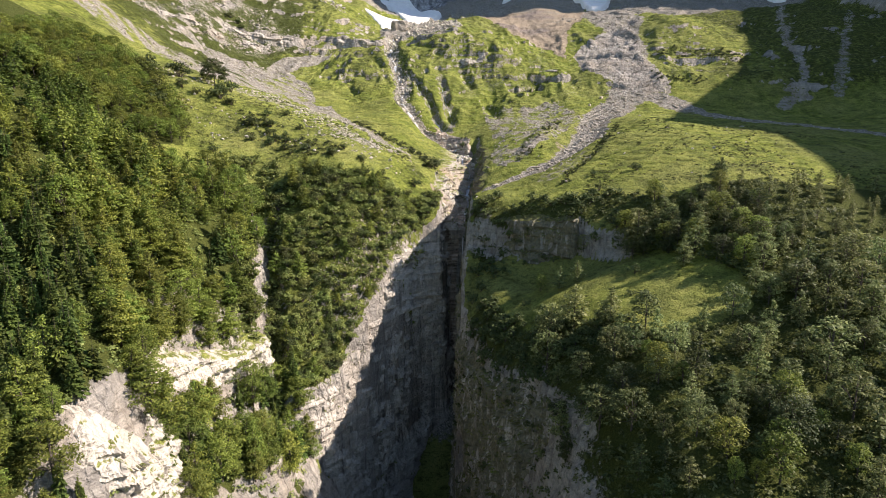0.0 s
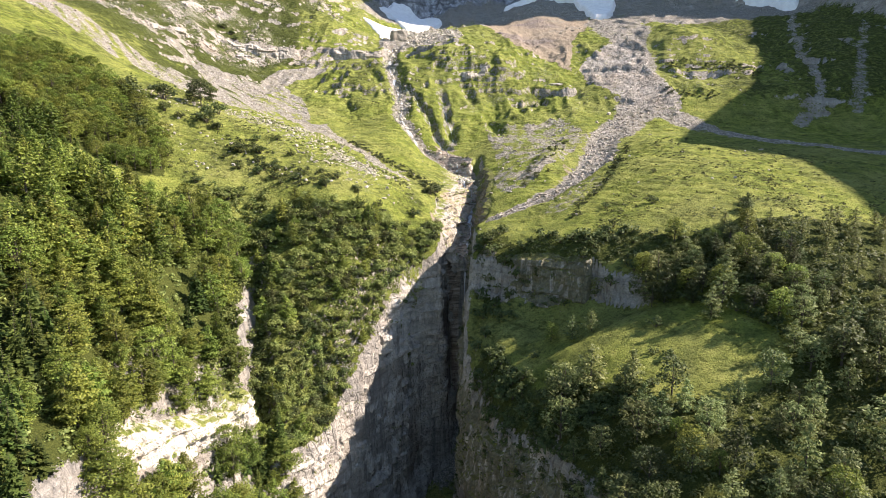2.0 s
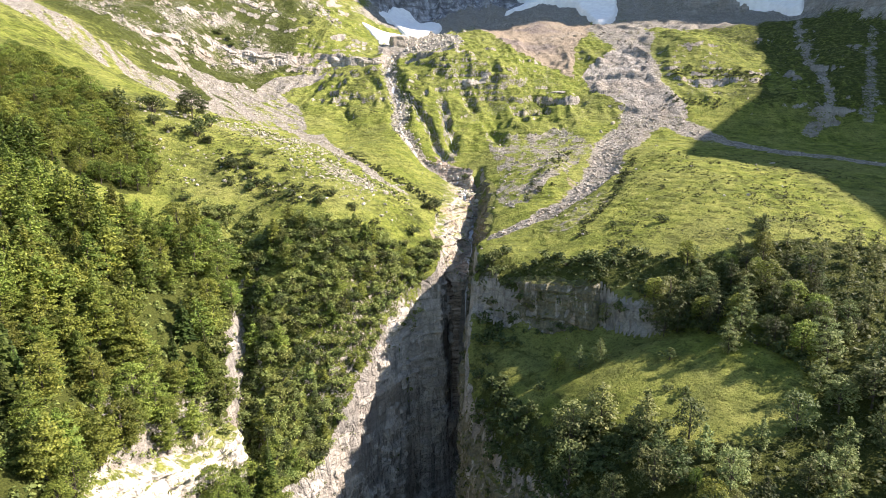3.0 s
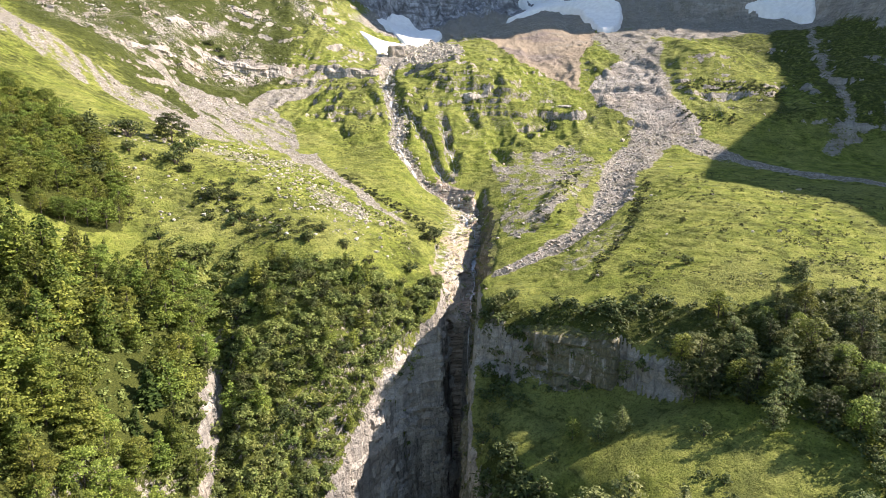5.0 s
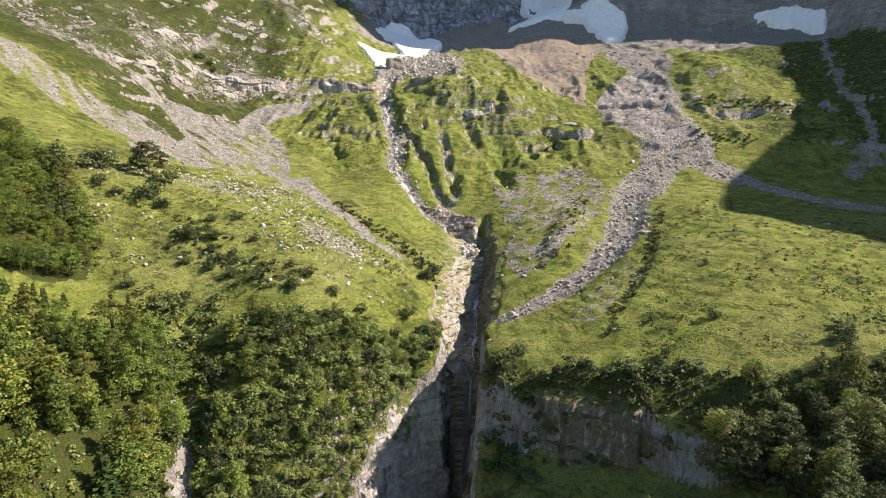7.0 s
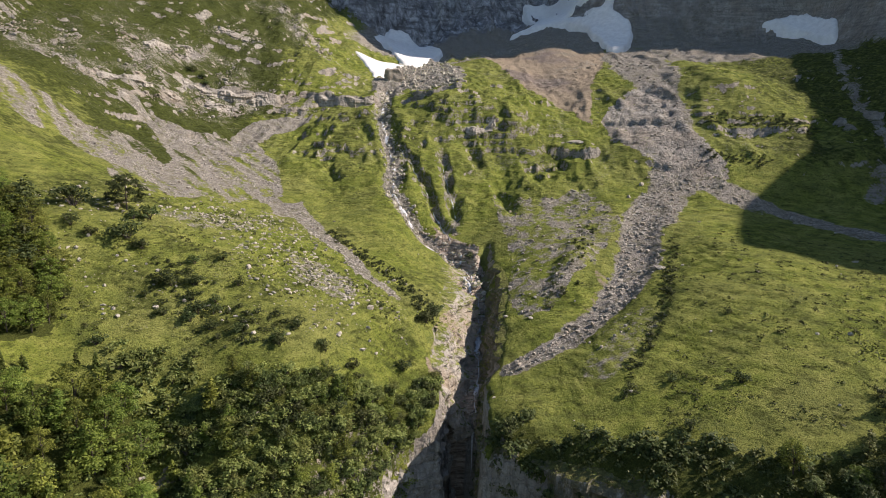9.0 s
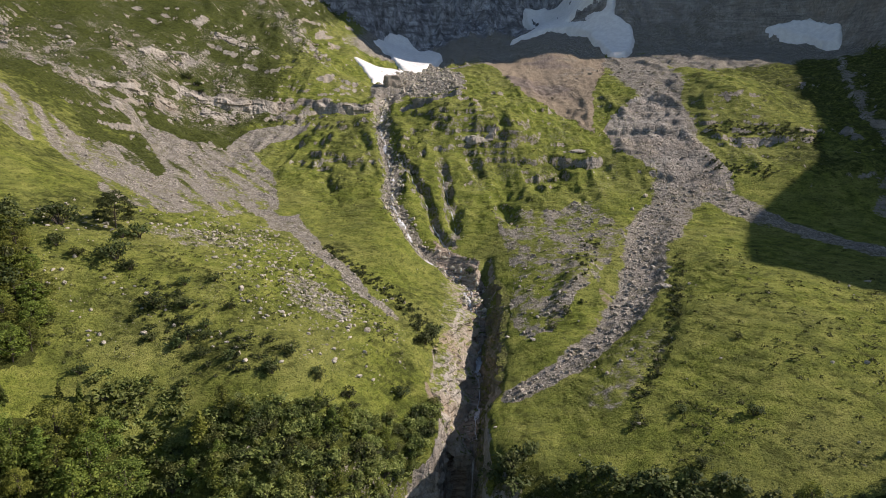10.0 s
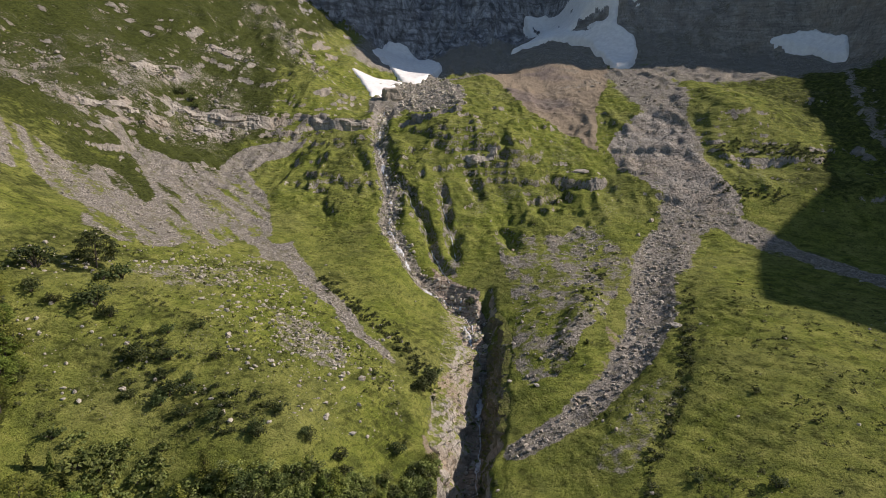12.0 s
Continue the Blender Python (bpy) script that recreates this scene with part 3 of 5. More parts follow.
def scree_cover(x, y):
    """Loose stone: debris channel, moraine, fans under the slopes."""
    x, y = np.asarray(x, float), np.asarray(y, float)
    wx, wy = x + 5.0 * fbm(x / 13, y / 17, 4, 601), y + 9.0 * fbm(x / 15, y / 19, 4, 603)
    mx0, my0 = 0.5 * (x + wx), 0.5 * (y + wy)
    s = band(wx, wy, (26, 22), 170, 670, 155, 580, 148, 530)
    s = np.maximum(s, band(wx, wy, (15, 12), 150, 540, 136, 480, 132, 440, 124, 405, 100, 372))
    s = np.maximum(s, band(wx, wy, (12, 10), 118, 392, 96, 364, 86, 344))
    s = np.maximum(s, 1.0 * band(0.6 * x + 0.4 * wx, 0.6 * y + 0.4 * wy, (11, 5.0), 90, 358, 84, 340, 73, 312, 58, 284, 42, 266, 20, 254))
    s = np.maximum(s, (0.50 + 0.35 * fbm(x / 5, y / 7, 3, 613)) * inside(mx0, my0, 24, 392, 55, 388, 76, 398, 78, 352, 58, 314, 36, 284, 26, 280, 23, 300, 28, 330))
    s = np.maximum(s, 0.8 * band(wx, wy, (10, 7), 118, 404, 146, 378, 160, 354, 172, 332, 200, 305, 250, 285))
    s = np.maximum(s, (0.35 + 0.25 * fbm(x / 12, y / 14, 3, 605)) * band(wx, wy, (34, 9), 95, 725, 112, 640, 84, 560, 82, 505, 95, 482))
    s = np.maximum(s, 0.8 * inside(wx, wy, -36, 560, -44, 657, -10, 720, 14, 620, 14, 505, -8, 550))
    s = np.maximum(s, 0.8 * ease(545, 600, wy - 0.2 * (x - 200)) * ease(165, 200, x))
    s = np.maximum(s, 0.9 * ease(690, 745, wy + 0.25 * np.abs(x - 60)) * ease(-115, -70, x))
    s = np.maximum(s, 0.8 * band(wx, wy, (13, 11), -44, 545, -42, 590, -18, 660, 40, 705))
    mx, my = 0.5 * (x + wx), 0.5 * (y + wy)
    fan = inside(mx, my, -240, 392, -192, 373, -167, 374, -155, 392, -126, 364, -128, 374, -153, 409, -172, 423, -194, 417, -235, 421, -235, 427, -197, 427, -174, 437, -155, 427, -139, 430, -122, 447, -109, 447, -92, 418, -81, 388, -76, 370, -84, 356, -96, 314, -109, 306, -124, 309, -133, 330, -148, 338, -162, 349, -170, 340, -240, 355)
    s = np.maximum(s, (0.68 + 0.65 * fbm((x + y) / 5, (y - x) / 40, 4, 611) + 0.15 * fbm(x / 25, y / 25, 2, 615)) * fan)
    s = np.maximum(s, 0.85 * inside(mx, my, -124, 445, -123, 470, -112, 491, -88, 498, -88, 486, -99, 470, -108, 449))
    s = np.maximum(s, 0.6 * band(mx, my, (3.0, 3.0), -97, 496, -94, 520))
    s = np.maximum(s, 0.9 * inside(mx, my, -76, 358, -74, 365, -66, 368, -63, 360, -65, 346, -73, 344))
    s = np.maximum(s, 0.85 * band(0.5 * (x + wx), 0.5 * (y + wy), (6.5, 1.8), -78, 362, -66, 358, -53, 333, -38, 317, -26, 302, -15, 288))
    s = np.maximum(s, 0.52 * inside(wx, wy, -58, 290, -46, 299, -33, 292, -27, 273, -36, 270, -49, 277))
    s = np.maximum(s, 0.46 * inside(wx, wy, -100, 287, -90, 301, -71, 322, -68, 300, -80, 286))
    s = np.maximum(s, 0.8 * band(0.5 * (x + wx), 0.5 * (y + wy), (4.0, 6), -41, 486, -30, 425, -25, 385, -10, 361, 5, 352))
    s = np.maximum(s, 0.45 * band(wx, wy, (8, 6), 60, 262, 40, 240))
    s = np.maximum(s, 0.95 * (1 - ease(1.0, 2.5, gorge_gap(x, y))) * (1 - ease(330, 350, y)) * ease(225, 240, y))
    return s


def earth_cover(x, y):
    x, y = x + 2.5 * fbm(x / 5, y / 6, 3, 621), y + 4.0 * fbm(x / 6, y / 7, 3, 623)
    e = 0.6 * band(x, y, (2.0, 4.0), 2, 300, 1.5, 282, -1, 266, -1, 256)
    e = np.maximum(e, 0.85 * inside(x, y, 30, 740, 48, 640, 52, 560, 64, 520, 78, 492, 90, 466, 94, 480, 101, 519, 114, 560, 150, 670, 160, 745, 110, 830, 40, 800))
    return np.maximum(e, 0.5 * band(x, y, (2.5, 2), 58, 304, 52, 284, 40, 269))


def upper_left(x, y):
    """The rough flank above the left-hand fans."""
    return ease(-90, -125, x) * ease(410, 450, y - 0.25 * (x + 120)) * (1 - ease(800, 900, y))


CRAGS = (
    ((9, 6), (-262, 458, -251, 450, -225, 431, -206, 423, -194, 425, -186, 437, -180, 447, -170, 457, -161, 464, -148, 474)),
    ((5, 7), (-217, 510, -202, 491, -193, 484, -184, 470)),
    ((4, 5), (-238, 478, -220, 452)),
    ((6, 5), (-196, 494, -184, 511, -171, 530)),
    ((6, 8), (-160, 520, -156, 530, -147, 518, -133, 513, -114, 512, -101, 510)),
    ((10, 8), (-157, 485, -146, 478, -136, 488)),
    ((5, 4), (-173, 572, -163, 575, -147, 574)),
    ((9, 7), (-169, 679, -142, 651, -122, 625, -105, 604, -92, 580)),
)


def rock_zone(x, y):
    wx, wy = x + 4 * fbm(x / 8, y / 8, 4, 651), y + 6 * fbm(x / 8, y / 8, 4, 653)
    r = 0.74 * inside(wx, wy, 96, 471, 106, 486, 119, 500, 139, 520, 150, 500, 143, 469, 140, 441, 148, 415, 146, 392, 124, 402, 108, 423, 99, 446)
    r = np.maximum(r, 0.62 * band(x + 5 * fbm(x / 9, y / 12, 3, 641), y, (3.5, 5), 334, 632, 289, 548, 266, 499, 252, 461, 240, 420, 228, 396, 208, 380))
    r = np.maximum(r, 0.55 * band(x + 4 * fbm(x / 9, y / 12, 3, 643), y, (2.5, 5), 330, 520, 290, 460, 270, 428, 247, 390))
    ribs = ridged((x + 0.5 * y) / 26, (y - 0.5 * x) / 60, 4, 631)
    r = np.maximum(r, (0.02 + 0.08 * ease(0.3, 0.7, ribs)) * upper_left(x, y))
    for wide, line in CRAGS:
        r = np.maximum(r, (0.38 + 0.55 * fbm(x / 6, y / 6, 3, 657)) * band(wx, wy, (0.75 * wide[0], 0.75 * wide[1]), *line))
    r = np.maximum(r, 0.9 * ease(800, 860, y + 0.9 * np.clip(x - 110, 0, 80) + 0.1 * np.clip(x - 190, 0, 300)) )
    return r


def left_forest(x, y):
    return inside(x, y, -200, 20, -62, 20, -68, 100, -66, 150, -55, 172, -58, 190, -63, 206, -70, 216, -80, 219, -90, 214, -100, 208, -112, 204, -122, 212, -140, 220, -215, 220)


def upper_clump(x, y):
    """Dense broadleaf trees standing apart above the forest."""
    return inside(x, y, -96, 230, -101, 243, -116, 256, -135, 266, -170, 282, -215, 290, -215, 215, -140, 216, -122, 212, -110, 219, -101, 225)


def right_wood(x, y):
    w = inside(x, y, 34, 40, 160, 40, 160, 192, 112, 186, 84, 172, 83, 154, 76, 141, 60, 139, 46, 145, 36, 152, 28, 158, 22, 156, 24, 136, 33, 108)
    return np.maximum(w, inside(x, y, 66, 180, 84, 172, 160, 186, 160, 200, 90, 198, 68, 196))


def buttress(x, y):
    return inside(x, y, -56, 182, -47, 166, -37, 177.5, -29, 195, -19.5, 215, -3, 244.5, 2, 256, -6, 250, -14, 243, -27, 232, -40, 226, -54, 224, -62, 220)


def lower_left(x, y):
    return inside(x, y, -62, 60, -64, 150, -50, 168, -40, 160, -30, 130, -20, 60)


def right_rim(x, y):
    w = inside(x, y, 10, 214, 24, 206, 44, 196, 68, 190, 68, 198, 46, 208, 26, 216, 12, 224)
    return np.maximum(w, inside(x, y, 8, 176, 22, 150, 30, 140, 46, 138, 40, 150, 26, 166, 18, 186, 10, 196))


def heath_cover(x, y):
    """Darker olive growth: the rough flank, the hump, the shaded hill, patches on the meadows."""
    x, y = np.asarray(x, float), np.asarray(y, float)
    n = fbm(x / 20, y / 24, 4, 701)
    h = ease(-70, -150, x) * ease(410, 450, y - 0.25 * (x + 120)) * (0.90 + 0.4 * n)
    hump = ease(365, 400, y) * (1 - ease(480, 540, y)) * (1 - ease(60, 90, np.abs(x - 5)))
    h = np.maximum(h, hump * (0.26 + 0.6 * n))
    h = np.maximum(h, ease(-90, -130, x) * ease(325, 385, y + 0.3 * (x + 150)) * (0.80 + 0.5 * n))
    h = np.maximum(h, ease(350, 380, y) * (0.14 + 0.5 * n))
    h = np.maximum(h, ease(170, 240, x) * ease(380, 400, y) * 0.6)
    h = np.maximum(h, ease(150, 170, x) * ease(380, 400, y) * (0.35 + 0.5 * n))
    h = np.maximum(h, ease(-70, -130, x) * ease(235, 270, y) * (0.3 + 0.5 * n))
    meadow = 0.26 + 0.45 * fbm(x / 14, y / 9, 4, 705) - 0.12 * ease(20, 40, x)
    h = np.maximum(h, meadow * (1 - ease(330, 380, y)))
    return np.clip(h, 0, 1)


def woods(x, y):
    x, y = x + 3.0 * fbm(x / 7, y / 7, 3, 911), y + 3.0 * fbm(x / 7, y / 7, 3, 913)
    # the gorge floor polygon takes the dark wood floor, shade put into colour
    return np.maximum.reduce([left_forest(x, y), upper_clump(x, y), right_wood(x, y), 0.55 * buttress(x, y), lower_left(x, y), inside(x, y, -24, 60, -34, 136, -20, 142, 10, 142, 34, 140, 44, 60), 0.6 * right_rim(x, y), 1 - ease(55, 80, y)])


# ---- roughness ----
def height(x, y):
    """The ground as built."""
    x, y = np.asarray(x, float), np.asarray(y, float)
    z = land(x, y)
    dome = np.exp(-(((x - 98) / 46) ** 2) - ((y - 680) / 120) ** 2)
    far = ease(360, 430, y) * (1 - 0.85 * dome)
    wall = ease(770, 880, y + 0.9 * np.clip(x - 110, 0, 80))
    mead = 1 - 0.6 * ease(150, 215, y) * (1 - far)
    z = z + 1.0 * mead * fbm(x / 16, y / 16, 4, 3)
    z = z + far * (1.8 * ridged(x / 34, y / 46, 4, 11) + 2.2 * ridged(x / 15 + 0.4 * fbm(x / 30, y / 30, 2, 13), y / 55, 3, 19) + 1.2 * fbm(x / 9, y / 9, 3, 23))
    ul = upper_left(x, y)
    z = z + ul * (3.0 * ridged((x + 0.5 * y) / 26, (y - 0.5 * x) / 60, 4, 631) + 0.7 * ridged(x / 8, y / 8, 3, 633))
    z = z + 26 * wall * ridged(x / 42 + 0.3 * fbm(x / 50, y / 50, 2, 43), y / 150, 5, 41) + 7 * wall * ridged(x / 11, y / 30, 3, 47)
    z = z + 0.30 * fbm(x / 3.2, y / 3.2, 3, 29) + 0.55 * fbm(x / 7, y / 6, 3, 33) * ease(205, 240, y)
    # cattle treads along the meadow slope
    turf = ease(205, 240, y) * (1 - far)
    q = (z + 0.9 * fbm(x / 9, y / 9, 3, 85)) / 1.5
    f = q - np.floor(q)
    z = z + turf * 0.75 * (ease(0.60, 0.92, f) - f) * ease(-0.3, 0.3, fbm(x / 15, y / 15, 2, 87))
    # small turf and rock steps on the upper slopes
    near_back = far * (1 - ease(600, 680, y))
    hump = ease(365, 395, y) * (1 - ease(490, 540, y)) * (1 - ease(70, 105, np.abs(x)))
    z = z + hump * (1.3 * ridged((x - 0.3 * y) / 11, (y + 0.3 * x) / 16, 3, 37) + 0.5 * fbm(x / 4, y / 4, 2, 39))
    z = z + near_back * 0.7 * ridged(x / 5.5, y / 5.5, 3, 35)
    tread = 4.2
    q = (z + 2.6 * fbm(x / 13, y / 13, 3, 65)) / tread
    f = q - np.floor(q)
    z = z + near_back * (0.38 + 0.3 * hump) * tread * (ease(0.62, 0.95, f) - f) * ease(-0.25 * hump, 0.45, fbm(x / 17, y / 21, 3, 79)) * (1 - 0.8 * np.clip(scree_cover(x, y), 0, 1)) * (1 - 0.55 * ul)
    # stepped ledges where the upper slopes are steep
    step = 11.0
    q = (z + 9 * fbm(x / 22, y / 22, 4, 61) + 0.1 * x) / step
    f = q - np.floor(q)
    z = z + far * (1 - ease(760, 820, y)) * 0.40 * step * (ease(0.5, 0.95, f) - f) * ease(0.0, 0.5, fbm(x / 26, y / 40, 3, 77)) * (1 - 0.75 * ease(60, 100, x) * (1 - ease(150, 175, x))) * (1 - 0.5 * ul)
    return z


def axis(*stops):
    """Grid lines: start, then (spacing at, end) pairs with spacing gliding between."""
    out, (pos, gap) = [], stops[0]
    for end, then in stops[1:]:
        start, first = pos, gap
        while pos < end - 1e-6:
            out.append(pos)
            gap = first + (then - first) * (pos - start) / (end - start)
            pos += gap
        pos, gap = end, then
    return np.array(out + [pos])


def mesh_from(name, verts, faces, smooth=True):
    """A mesh from arrays of corners and of quads or triangles."""
    me = bpy.data.meshes.new(name)
    verts, faces = np.asarray(verts, np.float32), np.asarray(faces, np.int32)
    me.vertices.add(len(verts))
    me.vertices.foreach_set("co", verts.ravel())
    n = faces.shape[1]
    me.loops.add(faces.size)
    me.loops.foreach_set("vertex_index", faces.ravel())
    me.polygons.add(len(faces))
    me.polygons.foreach_set("loop_start", np.arange(len(faces), dtype=np.int32) * n)
    me.polygons.foreach_set("use_smooth", np.full(len(faces), smooth))
    me.update(calc_edges=True)
    return me


def grid_faces(rows, cols):
    i = np.arange(rows - 1)[:, None] * cols + np.arange(cols - 1)
    i = i.ravel()
    return np.stack([i, i + 1, i + cols + 1, i + cols], 1)


def build_ground():
    xs = axis((-690, 16), (-320, 7), (-200, 2.0), (-150, 1.25), (-100, 0.9), (100, 0.9), (160, 1.25), (230, 2.0), (420, 7), (890, 18))
    ys = axis((-190, 16), (40, 4), (90, 0.95), (300, 0.85), (420, 0.95), (540, 1.2), (660, 2.0), (780, 2.2), (900, 3.2), (1390, 14))
    x, y = np.meshgrid(xs, ys)
    z = height(x, y)
    gy, gx = np.gradient(z)
    dx, dy = np.gradient(x, axis=1), np.gradient(y, axis=0)
    sx, sy = gx / dx, gy / dy
    steep = np.sqrt(sx**2 + sy**2)
    rock = ease(1.05 - 0.25 * ease(360, 430, y), 2.1 - 0.6 * ease(360, 430, y), steep) * 0.95
    hump = ease(360, 385, y) * (1 - ease(470, 520, y)) * (1 - ease(60, 95, np.abs(x)))
    rock = rock * (1 - 0.55 * buttress(x, y)) * (1 - 0.42 * hump)
    rock = np.maximum(rock, rock_zone(x, y) * ease(0.15, 0.6, steep + 0.3))
    d, along = line_gap(x, y, -43, 557, -41, 486, -32, 438, -26, 412, -25, 384, -16, 368, -10, 361, 1, 356, 9, 341, 12, 318)
    rock = np.maximum(rock, (0.6 + 0.5 * fbm(x / 4, y / 5, 3, 645)) * (1 - ease(1.0, 5.5 + 3.0 * fbm(x / 7, y / 9, 2, 647), d)))
    for line in ((-30, 436, -18, 416, -11, 400, -4, 381, 1, 369), (-2, 434, 2, 405, 5, 385, 6, 368)):
        rock = np.maximum(rock, (0.42 + 0.5 * fbm(x / 4, y / 5, 3, 649)) * (1 - ease(1.0, 5.0, line_gap(x, y, *line)[0])))
    tan = inside(x + 2 * fbm(x / 4, y / 4, 2, 663), y, -6, 370, 4, 364, 14, 354, 18, 343, 14, 300, 10, 262, 5, 250, 0, 254, -3, 268, 2, 284, 2, 308, 4, 334, 0, 350)
    rock = np.maximum(rock, (0.80 + 0.4 * fbm(x / 5, y / 5, 3, 661)) * tan)
    # shift steep faces sideways in beds
    k = 1.3 * ease(0.9, 2.0, steep) * (fbm(x / 9 + y / 9, z / 2.2, 3, 91) + 0.5 * fbm(x / 2.5, y / 2.5 + z / 2, 2, 95))
    n = steep + 1e-6
    px, py = x - k * sx / n, y - k * sy / n
    me = mesh_from("ground", np.stack([px, py, z], -1).reshape(-1, 3), grid_faces(len(ys), len(xs)))
    scree = scree_cover(x, y) * (1 - 0.6 * ease(1.2, 1.8, steep))
    cover = np.stack([rock, scree, earth_cover(x, y), woods(x, y)], -1).astype(np.float32)
    at = me.color_attributes.new("cover", "FLOAT_COLOR", "POINT")
    at.data.foreach_set("color", cover.ravel())
    hv = me.attributes.new("heath", "FLOAT", "POINT")
    hv.data.foreach_set("value", heath_cover(x, y).astype(np.float32).ravel())
    stony = np.maximum.reduce([(0.06 + 0.24 * np.max([band(x, y, 20, *c[1]) for c in CRAGS], axis=0)) * upper_left(x, y), 0.06 * inside(x, y, -125, 240, -50, 232, -10, 252, -15, 300, -60, 345, -130, 320), 0.14 * ease(360, 420, y) * (1 - 0.6 * ease(150, 220, x))])
    wv = me.attributes.new("ruddy", "FLOAT", "POINT")
    wv.data.foreach_set("value", tan.astype(np.float32).ravel())
    sv = me.attributes.new("stony", "FLOAT", "POINT")
    sv.data.foreach_set("value", stony.astype(np.float32).ravel())
    me.materials.append(M_GROUND)
    return tagged(new("ground", me), "steep alpine valley of grass, scree and limestone", "mountain ground", kind="structure")


ground = build_ground()


# ---- cliffs: bedded limestone faces set against the ground ----
LEDGES = []  # places on the faces where plants hold


def blocks(u, v, seed):
    """Sharp-edged random steps, one for each cell of a running bond."""
    row = np.floor(v)
    col = np.floor(u + 0.5 * (row % 2) + 0.7 * hash2(row, row * 0, seed))
    return hash2(col, row, seed + 1)


def cliff(name, label, plan, low, batter, seed, rough=1.0, step=0.5, skin=None, green=0.5):
    """A rock face along a line in plan, from the heights low up to the ground behind it."""
    p = np.array(plan, float).reshape(-1, 2)
    seg = np.r_[0, np.cumsum(np.hypot(*np.diff(p, axis=0).T))]
    s = np.arange(0, seg[-1], step)
    x, y = np.interp(s, seg, p[:, 0]), np.interp(s, seg, p[:, 1])
    x, y = np.convolve(np.pad(x, 6, mode="edge"), np.ones(13) / 13, "valid"), np.convolve(np.pad(y, 6, mode="edge"), np.ones(13) / 13, "valid")
    tx, ty = np.gradient(x), np.gradient(y)
    n = np.hypot(tx, ty)
    nx, ny = ty / n, -tx / n
    back_by = batter + 3.0
    zl = np.interp(s / seg[-1], np.linspace(0, 1, len(low)), low)
    zh = height(x - nx * back_by, y - ny * back_by) - 0.35
    zh = np.maximum(np.convolve(np.pad(zh, 4, mode="edge"), np.ones(9) / 9, "valid"), zl + 1)
    rows = int(max(zh - zl) / step) + 2
    v = np.linspace(0, 1, rows)[:, None]
    z = zl + (zh - zl) * v
    sm = s[None, :] + 0 * v
    bed = z + 0.06 * sm + 1.6 * fbm(sm / 18, z / 14, 2, seed)
    along = sm + 1.2 * fbm(sm / 6, z / 5, 2, seed + 2)
    q = bed / 4.3
    ledge = (ease(0.0, 0.2, q - np.floor(q)) - (q - np.floor(q))) * ease(-0.4, 0.5, fbm(sm / 11, z / 5, 2, seed + 1))
    d = 1.1 * ledge + 1.7 * fbm(sm / 13, z / 18, 3, seed + 5) + 0.8 * ridged(sm / 6, z / 15, 2, seed + 9)
    d = d + 1.1 * (blocks(along / 5.5, bed / 2.9, seed + 21) - 0.5) + 0.55 * (blocks(along / 2.1, bed / 1.15, seed + 31) - 0.5) + 0.22 * fbm(sm / 1.1, z / 0.8, 2, seed + 13)
    d = rough * d * ease(1.02, 0.9, v) - batter * v - 3.0 * ease(0.88, 1.0, v) - 0.8 * ease(0.06, 0.0, v)
    d = d - 4.0 * (1 - ease(0, 5, sm) * ease(0, 5, seg[-1] - sm))
    verts = np.stack([x + nx * d, y + ny * d, z], -1)
    hold = fbm(sm / 7, z / 4.5, 3, seed + 41) + 0.5 * ledge + 0.6 * ease(0.75, 1.0, v)
    pick = (hold > 0.62 - 0.55 * green) & (hash2(np.arange(rows)[:, None] + 0 * sm, np.arange(len(s))[None, :] + 0 * sm, seed) < 0.10 * step / 0.5)
    LEDGES.append(verts[pick])
    me = mesh_from(name, verts.reshape(-1, 3), grid_faces(rows, len(s)), smooth=False)
    me.materials.append(skin or M_CLIFF)
    return tagged(new(name, me), label, "cliff", kind="structure")


cliff("cliff_1", "pale bedded limestone wall of a gorge, half in sun", (-46, 158, -37, 171, -29, 185, -20.5, 204, -16, 213, -10.5, 228, -4.5, 234, 1.5, 238, 2.8, 249, 5, 259), (-25, -24, -20, -16, -8, 10, 20, 92), 3.5, 101, 1.3, green=0.02)
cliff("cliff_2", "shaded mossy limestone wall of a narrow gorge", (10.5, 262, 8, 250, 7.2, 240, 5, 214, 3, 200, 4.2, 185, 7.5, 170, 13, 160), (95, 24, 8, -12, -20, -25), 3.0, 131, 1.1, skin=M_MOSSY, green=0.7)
cliff("cliff_3", "sunlit white limestone cliff below a forest", (-72, 78, -64, 92, -56, 102, -51.5, 112, -53, 121, -58, 130), (26, 30, 34, 38, 44, 56), 7.0, 151, 1.4, skin=M_PALE, green=0.10)
cliff("cliff_4", "shaded grey limestone cliff under a meadow edge", (6, 219, 12, 215.5, 18, 212.5, 24, 207.5, 30, 204, 36, 200, 42, 194, 46, 193), (95, 96, 97, 98, 100, 103), 2.5, 171, 1.0, skin=M_MOSSY, green=0.6)
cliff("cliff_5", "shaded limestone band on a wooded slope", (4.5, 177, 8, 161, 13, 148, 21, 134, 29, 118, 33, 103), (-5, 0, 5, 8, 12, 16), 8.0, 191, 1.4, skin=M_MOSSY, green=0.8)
cliff("cliff_6", "grey limestone step beside a stream", (-92, 516, -70, 511, -54, 513, -44, 519), (200, 201, 201, 203), 2.5, 211, 0.9, 0.9, green=0.2)
cliff("cliff_7", "pale rock outcrop on a grassy slope", (-172, 488, -150, 495, -134, 501, -118, 508, -106, 518), (196, 198, 199, 201, 205), 3.0, 231, 1.3, 0.9, green=0.2)
